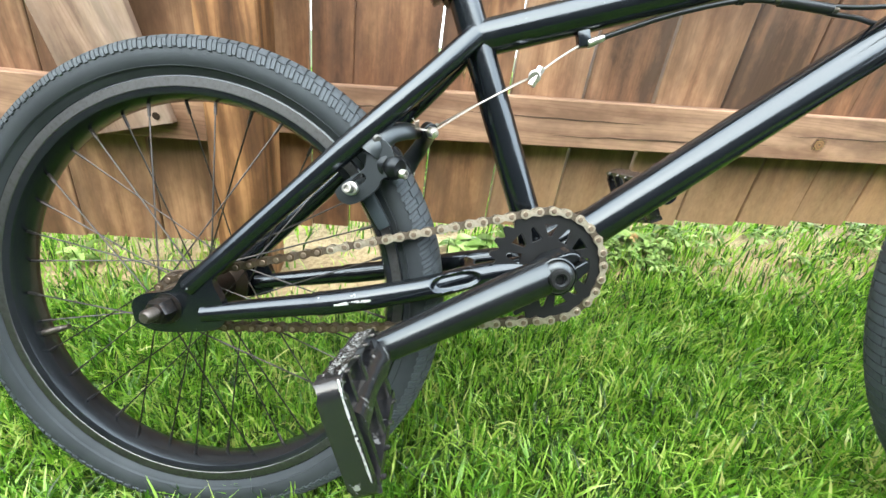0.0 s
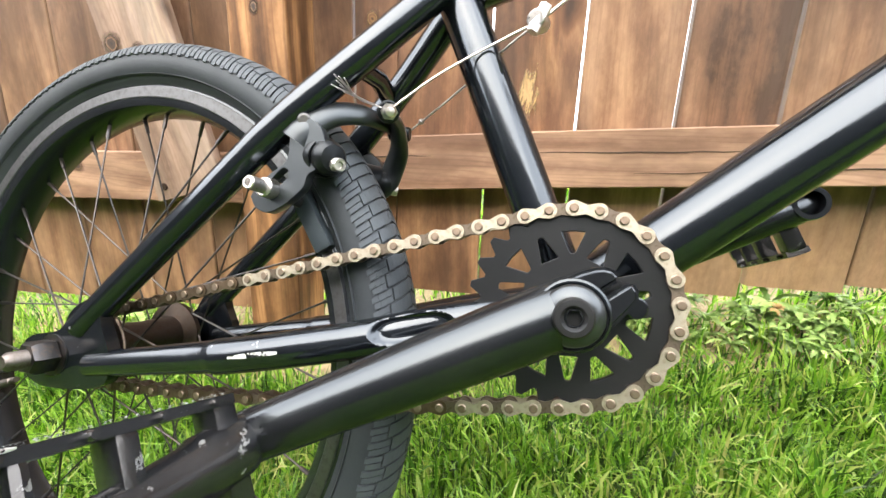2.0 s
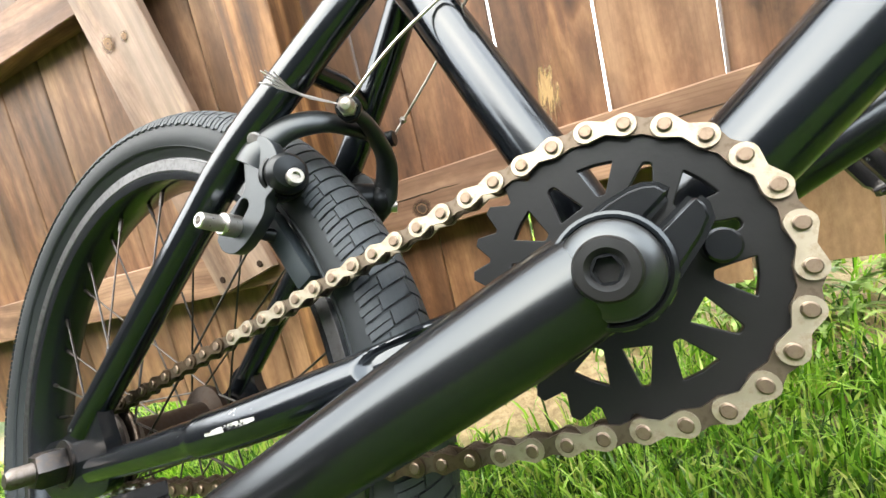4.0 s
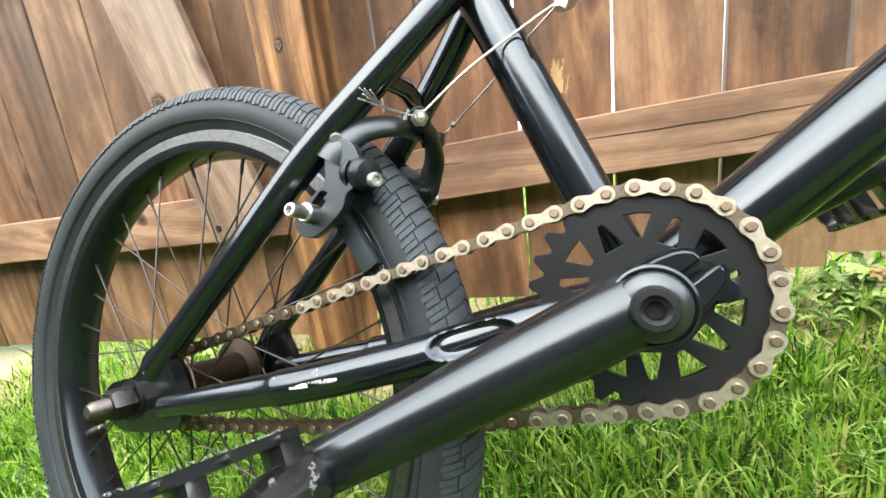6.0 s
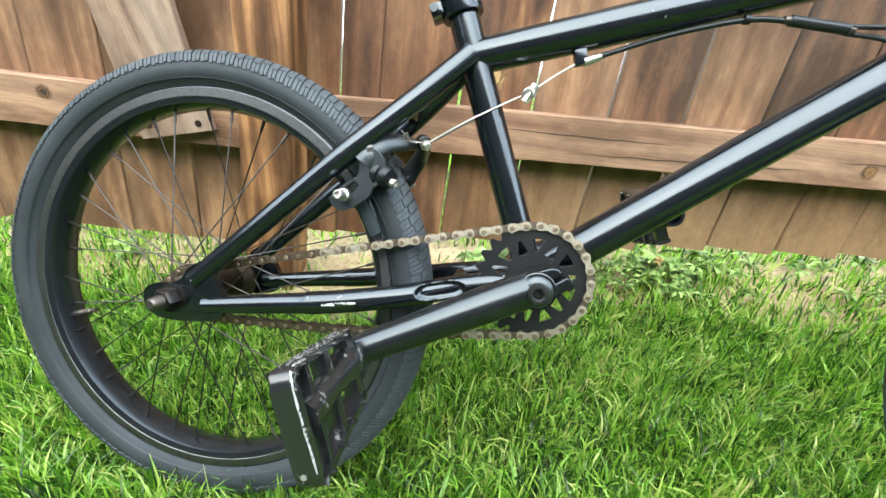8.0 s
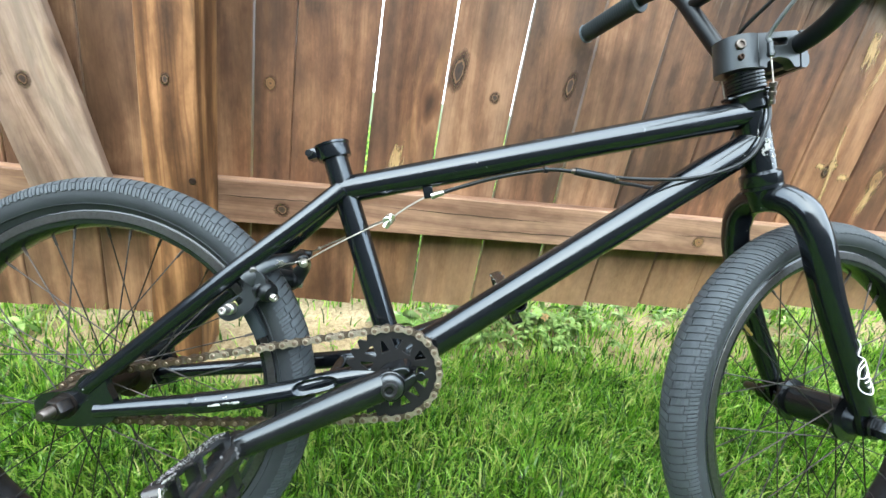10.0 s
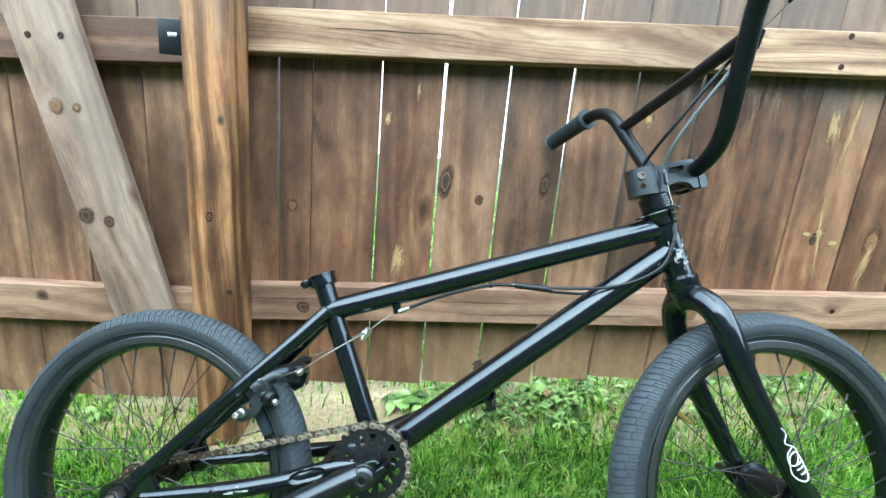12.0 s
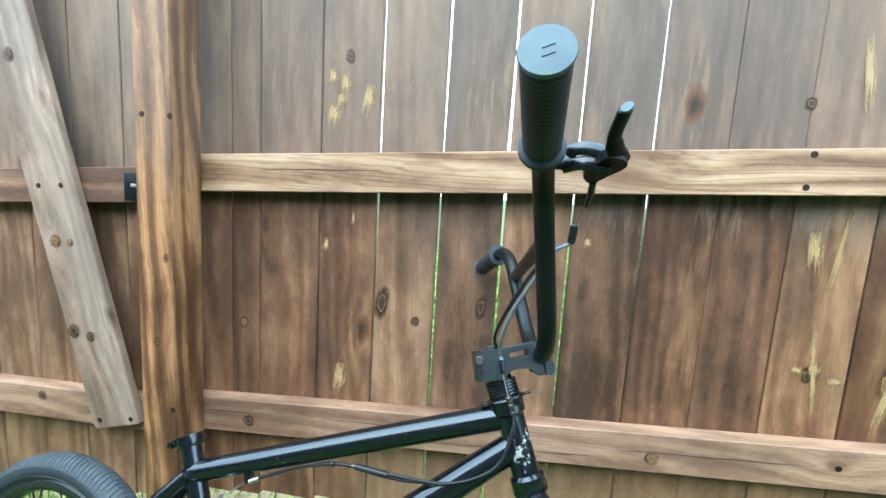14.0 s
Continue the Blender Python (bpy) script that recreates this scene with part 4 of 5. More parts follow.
    p, e = spin @ Vector((0.190 * math.cos(a), 0.190 * math.sin(a), 0)), spin @ Vector((0.160 * math.cos(a), 0.160 * math.sin(a), 0))
    lathe(bm, [(0.004, 0), (0.0042, 0.012), (0.0036, 0.014), (0.0036, 0.022), (0.0026, 0.023), (0.0026, 0.030)], axis_to(p, e), 12)
    part("valve", bm, BRASS if not rear else AXLE, rim)


def build_fork():
    bm = bmesh.new()
    low = HEAD_LOW - 0.004 * AX
    lathe(bm, [(0.0225, 0.0), (0.0225, -0.004), (0.019, -0.008), (0.0165, -0.03)], STEER @ axis_to(low, low + AX), 26)
    crown = low - 0.020 * AX
    fork = part("fork", bm, PAINT, bike, "gloss black painted steel fork")
    for s in (-1, 1):
        bm = bmesh.new()
        a = crown + Vector((0.000, s * 0.004, 0.004))
        pts = spline([a, crown + Vector((0.003, s * 0.022, 0.000)), crown + Vector((0.009, s * 0.039, -0.016)), crown + Vector((0.019, s * 0.0485, -0.050)), crown + Vector((0.044, s * 0.050, -0.115)), FRONT + Vector((-0.010, s * 0.051, 0.018))], 5)
        tube(bm, [STEER @ p for p in pts], [0.0178] * 6 + [0.0174] * 6 + [0.0165] * 6 + [0.0160, 0.0156, 0.0152, 0.0148, 0.0144, 0.0140, 0.0136, 0.0125], 22)
        leg = part("fork_leg", bm, PAINT, fork)
        bm = bmesh.new()
        outline = [(-0.022, 0.026), (0.000, 0.032), (0.014, 0.010), (0.015, -0.010), (0.004, -0.017), (-0.010, -0.013), (-0.018, 0.004)]
        plate(bm, outline, STEER @ Matrix.Translation(FRONT + Vector((0, s * 0.0520, 0))) @ pose(0, 0, 0, 90, 0, 0), 0.006)
        part("dropout", bm, PAINT, fork)
    # white outline emblem low on the near leg, laid on its round
    low, high = FRONT + Vector((-0.010, -0.051, 0.018)), crown + Vector((0.044, -0.050, -0.115))
    along = (high - low).normalized()
    ahead = Vector((0, 1, 0)).cross(along).normalized()
    if ahead.x < 0:
        ahead = -ahead

    def on_leg(x, h):
        r = 0.0138 + 0.0016 * h / 0.1
        g = x / r + 0.05
        return STEER @ (low + along * h + (r + 0.0004) * (math.sin(g) * ahead - math.cos(g) * Vector((0, 1, 0))))

    bm = bmesh.new()
    shield = [on_leg(0.0115 * math.sin(g) * (1.0 + 0.12 * math.cos(3 * g)), 0.046 + 0.019 * math.cos(g)) for g in (2 * math.pi * k / 28 for k in range(29))]
    tube(bm, shield, 0.0007, 6, caps=False)
    tube(bm, spline([on_leg(x, h) for x, h in ((0.001, 0.098), (0.003, 0.088), (-0.004, 0.080), (0.002, 0.072), (-0.007, 0.066), (-0.010, 0.054), (-0.004, 0.050), (0.004, 0.056), (0.009, 0.064), (0.004, 0.071))], 5), 0.0006, 6)
    for h, x0, x1 in ((0.050, -0.004, 0.006), (0.044, -0.005, 0.006), (0.037, -0.003, 0.005)):
        tube(bm, [on_leg(x0 + (x1 - x0) * k / 4, h) for k in range(5)], 0.0007, 6)
    part("decal", bm, WHITE, fork, "white outline emblem on the fork leg")


def build_cockpit():
    top = HEAD_TOP
    bm = bmesh.new()
    ax = BARS @ axis_to(top, top + AX)
    lathe(bm, [(0.0205, -0.006), (0.0226, 0.002), (0.0230, 0.006), (0.0238, 0.008), (0.0238, 0.013), (0.0165, 0.016), (0.0165, 0.044)], ax, 28)
    headset = part("headset", bm, CRANK, bike, "black headset with spacers")
    for h in (0.0155, 0.0195, 0.0235, 0.0275, 0.0315):
        bm = bmesh.new()
        lathe(bm, [(0.0165, h), (0.0206, h), (0.0212, h + 0.0006), (0.0212, h + 0.0030), (0.0206, h + 0.0036), (0.0165, h + 0.0036)], ax, 28, closed=True)
        part("spacer", bm, CRANK, headset)
    bm = bmesh.new()
    lathe(bm, [(0.017, 0.0085), (0.0255, 0.009), (0.0262, 0.0105), (0.0255, 0.012), (0.017, 0.0125)], ax, 30, closed=True)
    for s in (-1, 1):
        box(bm, ax @ pose(0.0, s * 0.0285, 0.0105), (0.011, 0.012, 0.003), 0.001)
    part("detangler_plate", bm, CRANK, headset, "black cable detangler plate")
    # stem: a round-backed block on the steerer, slotted arms forward, and a split bar clamp
    s0 = top + AX * 0.058
    fwd = Vector((math.sin(radians(71)), 0, math.cos(radians(71))))
    reach, rise = Vector((math.cos(radians(10)), 0, math.sin(radians(10)))), Vector((-math.sin(radians(10)), 0, math.cos(radians(10))))
    block = Matrix((Vector((*reach, 0)), Vector((0, 1, 0, 0)), Vector((*rise, 0)), Vector((0, 0, 0, 1)))).transposed()
    sm = BARS @ Matrix.Translation(s0) @ block

    def eased(outline, m, thick, ease):
        bm = bmesh.new()
        plate(bm, outline, m, thick)
        bmesh.ops.bevel(bm, geom=[e for e in bm.edges if len(e.link_faces) == 2 and e.calc_face_angle(0) > 1.2], offset=ease, segments=2, affect="EDGES")
        return bm

    back = [(-0.0085 + 0.0225 * math.cos(radians(a)), 0.0225 * math.sin(radians(a))) for a in range(90, 271, 15)]
    stem = part("stem", eased([(0.012, -0.0225), (0.012, 0.0225)] + back, sm @ pose(0, 0, -0.0015), 0.039, 0.003), STEM, bike, "black machined bar stem")
    side = sm @ pose(0, 0, 0, 90, 0, 0)
    outline = [(0.000, 0.0172), (0.030, 0.0198), (0.056, 0.0225), (0.0605, 0.0205), (0.0605, -0.0185), (0.058, -0.0200), (0.052, -0.0195), (0.048, -0.0135), (0.042, -0.0100), (0.030, -0.0085), (0.019, -0.0105), (0.012, -0.0150), (0.007, -0.0200), (0.000, -0.0200)]
    slot = [(0.018, 0.0055), (0.020, 0.0035), (0.041, 0.0050), (0.0435, 0.0070), (0.0435, 0.0125), (0.041, 0.0145), (0.020, 0.0125), (0.018, 0.0105)]
    arm = pierced("stem_arm", [outline, slot], 0.0060)
    arm.materials.append(STEM)
    for s in (-1, 1):
        placed("stem_arm", arm, stem, side @ Matrix.Translation((0, 0, -s * 0.0175)))
    bm = bmesh.new()
    box(bm, sm @ pose(0.0525, 0, 0.001), (0.014, 0.026, 0.036), 0.003)
    part("bar_clamp", bm, STEM, stem)
    part("faceplate", eased([(0.0625, 0.0230), (0.0625, -0.0205), (0.0705, -0.0205), (0.0745, -0.0150), (0.0745, -0.0070), (0.0715, 0.0000), (0.0715, 0.0080), (0.0735, 0.0160), (0.0700, 0.0230)], side, 0.048, 0.0018), STEM, stem)
    # the upper one is a bolt, the lower dark disc stands for a hole
    for z, wide, mat in ((0.006, 0.0058, AXLE), (-0.0082, 0.0036, RUST)):
        bm = bmesh.new()
        lathe(bm, [(wide, -0.001), (wide, 0.0014), (wide * 0.85, 0.0022), (wide * 0.58, 0.0022), (wide * 0.54, 0.0004), (0, 0.0004)], axis_to(sm @ Vector((-0.0212, -0.0190, z)), sm @ Vector((-0.0238, -0.03, z))), 16)
        part("bolt", bm, mat, stem)
    bm = bmesh.new()
    cyl(bm, sm @ Vector((-0.004, 0, 0.016)), sm @ Vector((-0.004, 0, 0.0225)), 0.0068, seg=16, bevel=0.0012)
    part("top_cap", bm, STEM, stem)
    bar0 = s0 + fwd * 0.060 - AX * 0.004
    # handlebar: rise, crossbar and swept grips
    R_BAR = 0.0112

    def bp(y, up, ahead):
        """A place on the bar: across, up along the steering axis and ahead of the clamp."""
        return BARS @ (bar0 + Vector((0, y, 0)) + AX * up + fwd * ahead)

    bm = bmesh.new()
    path = [bp(y, u, f) for y, u, f in ((-0.360, 0.1930, -0.0005), (-0.180, 0.182, 0.029), (-0.064, 0.0, 0.0), (0.060, 0.0, 0.0), (0.165, 0.184, 0.029), (0.336, 0.187, -0.012))]
    tube(bm, arc_path(path, 0.055, 8), R_BAR, 18)
    bar = part("handlebar", bm, PLASTIC, bike, "black bmx handlebar with a crossbar")
    bm = bmesh.new()
    tube(bm, [bp(-0.142, 0.124, 0.020), bp(0.130, 0.124, 0.020)], 0.0090, 16)
    part("crossbar", bm, PLASTIC, bar)
    for s in (-1, 1):
        a, b = (bp(0.2216, 0.1850, 0.0154), bp(0.336, 0.187, -0.012)) if s > 0 else (bp(-0.250, 0.1846, 0.0154), bp(-0.366, 0.1935, -0.0010))
        d = (b - a).normalized()
        n = (b - a).length
        bm = bmesh.new()
        prof = [(0.0115, -0.004), (0.0205, -0.004), (0.0210, -0.002), (0.0205, 0.002), (0.0160, 0.004)]
        for k in range(22):
            h = 0.006 + k * (n - 0.010) / 22
            prof += [(0.0166, h), (0.0168, h + 0.001), (0.0168, h + 0.003), (0.0166, h + 0.004)]
        prof += [(0.0165, n - 0.003), (0.0162, n), (0.0, n)]
        lathe(bm, prof, axis_to(a, b), 26)
        grip = part("grip", bm, GRIP, bar, "black rubber grip with faint ribs")
        bm = bmesh.new()
        lathe(bm, [(0.0175, n - 0.001), (0.0182, n + 0.001), (0.0176, n + 0.003), (0.010, n + 0.0038), (0.0, n + 0.004)], axis_to(a, b), 26)
        for h in (-0.004, 0.002):
            box(bm, axis_to(a, b) @ pose(0.001, h, n + 0.0042, 0, 0, 20), (0.008, 0.0012, 0.0008))
        part("bar_plug", bm, PLUG, grip, "rubber bar end with the sky's blue-grey put into its colour")
    # brake lever on the near side
    a, b = bp(-0.222, 0.1836, 0.0209), bp(-0.360, 0.1930, -0.0005)
    d = (b - a).normalized()
    c0 = a + d * 0.018
    shift = Vector((-0.003, -0.024, -0.005))
    bm = bmesh.new()
    lathe(bm, [(0.0113, -0.006), (0.0158, -0.006), (0.0163, -0.004), (0.0163, 0.004), (0.0158, 0.006), (0.0113, 0.006)], axis_to(c0, c0 + d), 24, closed=True)
    lever = part("brake_lever", bm, CRANK, bike, "black brake lever clamped beside the grip")
    bm = bmesh.new()
    box(bm, Matrix.Translation((0.8035, -0.1830, 0.6840)) @ pose(0, 0, 0, 0, 6, 14), (0.022, 0.013, 0.016), 0.0035)
    part("clamp_lug", bm, CRANK, lever).location = shift
    bm = bmesh.new()
    cyl(bm, (0.8035, -0.1755, 0.6840), (0.8030, -0.1735, 0.6840), 0.0046, seg=14)
    part("clamp_bolt", bm, CRANK, lever).location = shift
    bm = bmesh.new()
    for z in (0.6905, 0.6765):
        tube(bm, spline([(0.804, -0.186, z), (0.818, -0.192, z + 0.001), (0.830, -0.190, z), (0.843, -0.186, z - 0.002)], 5), [0.0062] * 6 + [0.0068] * 10, 12, 0.45)
    part("lever_body", bm, CRANK, lever).location = shift
    bm = bmesh.new()
    outline = [(p.x, p.y) for p in spline([(0.828, -0.184, 0), (0.823, -0.162, 0), (0.829, -0.141, 0), (0.836, -0.141, 0), (0.846, -0.160, 0), (0.855, -0.176, 0), (0.857, -0.190, 0), (0.850, -0.202, 0), (0.838, -0.205, 0), (0.828, -0.184, 0)], 4)][:-1]
    plate(bm, outline, pose(0, 0, 0.6805), 0.0085)
    bmesh.ops.bevel(bm, geom=[e for e in bm.edges if e.calc_face_angle(0) > 1.2], offset=0.0025, segments=2, affect="EDGES")
    blade = part("lever_blade", bm, LEVER, lever)
    blade.location = shift
    bm = bmesh.new()
    tip = Vector((0.846, -0.246, 0.6985))
    tube(bm, spline([(0.853, -0.186, 0.6815), (0.845, -0.206, 0.6840), (0.842, -0.222, 0.6890), tip], 6), [0.0085] * 4 + [0.0082] * 6 + [0.0070] * 9, 14, 0.62)
    part("finger_end", bm, LEVER, blade)
    bm = bmesh.new()
    q = Vector((0.10, -0.97, 0.22)).normalized()
    tube(bm, [tip, tip + q * 0.003], [0.0066, 0.0058], 12, 0.6)
    part("worn_tip", bm, PLUG, blade)
    # wire from the lever to the splitter, then two housings down to the detangler
    start = Vector((0.834, -0.142, 0.677)) + shift
    split, low = bp(-0.124, 0.136, 0.063), bp(-0.114, 0.118, 0.055)
    bm = bmesh.new()
    tube(bm, spline([start, start.lerp(split, 0.5) + fwd * 0.004, split], 6), 0.0010, 6)
    part("brake_wire", bm, WIRE, bike, "thin bare brake wire")
    bm = bmesh.new()
    tube(bm, spline([start, start.lerp(split, 0.28) + fwd * 0.003, start.lerp(split, 0.55) + fwd * 0.004], 5), [0.0036] * 6 + [0.0026] * 5, 10)
    part("wire_boot", bm, HOUSING, bike, "black rubber boot on the brake wire")
    bm = bmesh.new()
    cyl(bm, split, low, 0.0046, seg=12, bevel=0.001)
    part("cable_splitter", bm, HOUSING, bike, "black cable splitter barrel")
    for s in (-1, 1):
        end, low_end = sm @ Vector((0.007, s * 0.031, 0.004)), sm @ Vector((0.006, s * 0.032, -0.013))
        ear, foot = sm @ Vector((0.009, s * 0.031, -0.041)), sm @ Vector((0.014, s * 0.024, -0.064))
        bm = bmesh.new()
        course = [(0.7965, -0.0950, 0.6120), (0.7780, -0.0910, 0.5840), (0.7517, -0.0742, 0.5437), (0.7365, -0.0500, 0.5100)] if s < 0 else [(0.7950, -0.0880, 0.6160), (0.7700, -0.0760, 0.5860), (0.7400, -0.0460, 0.5400), (0.7230, -0.0080, 0.5080), (0.7220, 0.0180, 0.4940)]
        tube(bm, spline([low] + course + [end + AX * 0.008, end], 8), 0.0024, 8)
        part("brake_cable", bm, HOUSING if s > 0 else GREY_HOUSING, bike, "black brake cable housing" if s > 0 else "grey brake cable housing")
        bm = bmesh.new()
        cyl(bm, end, low_end, 0.0034, seg=12, bevel=0.0008)
        cyl(bm, end.lerp(low_end, 0.7), end.lerp(low_end, 0.85), 0.0042, seg=12)
        ferrule = part("cable_ferrule", bm, CRANK, bike, "black cable end ferrule beside the stem")
        bm = bmesh.new()
        tube(bm, [low_end, ear], 0.0009, 6)
        part("wire", bm, WIRE, ferrule, "bare steel wire")
        bm = bmesh.new()
        for u, r in ((0.0, 0.0040), (0.22, 0.0032), (0.40, 0.0042), (0.62, 0.0032), (0.80, 0.0038)):
            cyl(bm, ear.lerp(foot, u), ear.lerp(foot, u + 0.2), r, seg=12, bevel=0.0005)
        part("cable_adjuster", bm, AXLE, bike, "small dark steel cable adjuster")


build_frame()
wheel("rear_wheel", HUB, Matrix.Translation(HUB) @ pose(0, 0, 0, -0.7, 0, -2.2) @ Matrix.Translation(-HUB), 161, 1.004)
wheel("front_wheel", FRONT, STEER, 216)
build_fork()
build_cockpit()


def build_drivetrain():
    PR, TEETH, CY = 0.0527, 25, -0.0365
    pitch = 2 * PR * math.sin(math.pi / TEETH)
    cen = BB + Vector((0.0005, CY, -0.0015))
    face = Matrix.Translation(cen) @ pose(0, 0, 0, 90, 0, 0)
    # sprocket: a toothed plate pierced by two rows of triangular windows
    outer = []
    a0 = radians(5.0)
    for k in range(TEETH):
        a = a0 + 2 * math.pi * (k + 0.5) / TEETH
        for da, r in ((-0.105, PR - 0.0042), (-0.052, PR + 0.0002), (-0.026, PR + 0.0026), (0.026, PR + 0.0026), (0.052, PR + 0.0002), (0.105, PR - 0.0042)):
            outer.append((r * math.cos(a + da), r * math.sin(a + da)))
    rings = [outer, [(0.0112 * math.cos(2 * math.pi * k / 28), 0.0112 * math.sin(2 * math.pi * k / 28)) for k in range(28)]]
    for k in range(14):
        g = math.pi / 2 + 2 * math.pi * k / 14
        near, far = (0.0017, 0.0070) if k % 2 == 0 else (0.0054, 0.0019)
        lo, hi = (0.0282, 0.0404) if k % 2 == 0 else (0.0262, 0.0400)
        corner = [Vector((lo, -near, 0)), Vector((hi, -far, 0)), Vector((hi + 0.0006, 0, 0)), Vector((hi, far, 0)), Vector((lo, near, 0))]
        loop = []
        for q in range(5):
            p0, p1, p2 = corner[q - 1], corner[q], corner[(q + 1) % 5]
            r = 0.0011
            u, v = p1 + (p0 - p1).normalized() * r, p1 + (p2 - p1).normalized() * r
            loop += [(1 - t) ** 2 * u + 2 * t * (1 - t) * p1 + t * t * v for t in (0, 0.33, 0.67, 1)]
        rings.append([(p.x * math.cos(g) - p.y * math.sin(g), p.x * math.sin(g) + p.y * math.cos(g)) for p in loop])
    me = pierced("sprocket", rings, 0.0020)
    me.transform(face)
    me.materials.append(SPROCKET)
    sprocket = new("sprocket", me)
    sprocket.parent = bike
    sprocket["label"] = "black steel sprocket with triangular windows"
    bm = bmesh.new()
    a = radians(4)
    p = face @ Vector((0.031 * math.cos(a), 0.031 * math.sin(a), 0.012))
    q = face @ Vector((0.031 * math.cos(a), 0.031 * math.sin(a), -0.004))
    cyl(bm, p, q, 0.0055, seg=18, bevel=0.0008)
    part("sprocket_bolt", bm, CRANK, sprocket)
    # cog behind the dropout
    r2 = pitch / (2 * math.sin(math.pi / 11))
    hubc = Vector((0.0, CY, 0.0))
    bm = bmesh.new()
    lathe(bm, [(0.016, -0.003), (r2 + 0.003, -0.001), (r2 + 0.003, 0.001), (0.016, 0.003)], Matrix.Translation(hubc) @ pose(0, 0, 0, 90, 0, 0), 22, closed=True)
    lathe(bm, [(0.012, -0.016), (0.0175, -0.015), (0.0175, 0.002), (0.012, 0.003)], Matrix.Translation(hubc) @ pose(0, 0, 0, 90, 0, 0), 22, closed=True)
    part("freewheel_cog", bm, AXLE, bike, "dark oily rear cog")
    # chain: points one pitch apart round both wheels
    d = cen - hubc
    dist, base = math.hypot(d.x, d.z), math.atan2(d.z, d.x)
    beta = math.asin((PR - r2) / dist)
    run = dist * math.cos(beta)
    wrap1, wrap2 = math.pi + 2 * beta, math.pi - 2 * beta
    total = 2 * run + PR * wrap1 + r2 * wrap2
    count = 2 * round(total / pitch / 2)

    def at(s):
        """From the top tangent point of the sprocket, forwards and down round it, back below, round the cog."""
        s %= total
        up = base + math.pi / 2 + beta
        if s < PR * wrap1:
            a = up - s / PR
            return cen + PR * Vector((math.cos(a), 0, math.sin(a)))
        s -= PR * wrap1
        lowa = base - math.pi / 2 - beta
        p, q = cen + PR * Vector((math.cos(lowa), 0, math.sin(lowa))), hubc + r2 * Vector((math.cos(lowa), 0, math.sin(lowa)))
        if s < run:
            u = s / run
            return p.lerp(q, u) + Vector((0, 0, -0.006 * 4 * u * (1 - u)))
        s -= run
        if s < r2 * wrap2:
            a = lowa - s / r2
            return hubc + r2 * Vector((math.cos(a), 0, math.sin(a)))
        s -= r2 * wrap2
        p, q = hubc + r2 * Vector((math.cos(up), 0, math.sin(up))), cen + PR * Vector((math.cos(up), 0, math.sin(up)))
        return p.lerp(q, s / run)

    first = (base + math.pi / 2 + beta - radians(5.0)) * PR
    step = total / count

    def link_mesh(name, mat, wide, waist, gap, thick):
        bm = bmesh.new()
        out = []
        for s in (1, -1):
            for k in range(11):
                a = radians(-118 + 236 * k / 10) + (0 if s > 0 else math.pi)
                out.append((s * step / 2 + wide * math.cos(a), wide * math.sin(a)))
            out.append((0, waist * s))
        for side in (-1, 1):
            plate(bm, out, pose(0, side * gap, 0, 90, 0, 0), thick)
        if name == "outer_link":
            for sx in (-1, 1):
                cyl(bm, (sx * step / 2, -gap - 0.0019, 0), (sx * step / 2, gap + 0.0019, 0), 0.0025, seg=12, bevel=0.0005)
        else:
            for sx in (-1, 1):
                cyl(bm, (sx * step / 2, -gap, 0), (sx * step / 2, gap, 0), 0.0040, seg=12)
        ob = finish(name, bm, mat)
        me = ob.data
        me.materials.append(PIN)
        if name == "outer_link":
            for p in me.polygons:
                p.material_index = int(abs(p.center.y) > gap + thick / 2 + 0.0001)
        bpy.data.objects.remove(ob)
        return me

    om, im = link_mesh("outer_link", LINK, 0.0043, 0.0024, 0.0042, 0.0012), link_mesh("inner_link", INNER, 0.0044, 0.0028, 0.0028, 0.0013)
    # darker outer links towards the cog and along the lower run
    dm = link_mesh("outer_link", DARK_PLATE, 0.0043, 0.0024, 0.0042, 0.0012)
    chain = new("chain")
    chain.parent = bike
    chain["label"] = "rusty tan bicycle chain"
    for k in range(count):
        a, b = at(first + k * step), at(first + (k + 1) * step)
        v = b - a
        m = Matrix.Translation((a + b) / 2) @ Matrix.Rotation(-math.atan2(v.z, v.x), 4, "Y")
        placed("inner_link" if k % 2 else "outer_link", im if k % 2 else dm if (a + b).x / 2 < 0.13 or (a.z < 0.012 and a.x < 0.285) else om, chain, m)


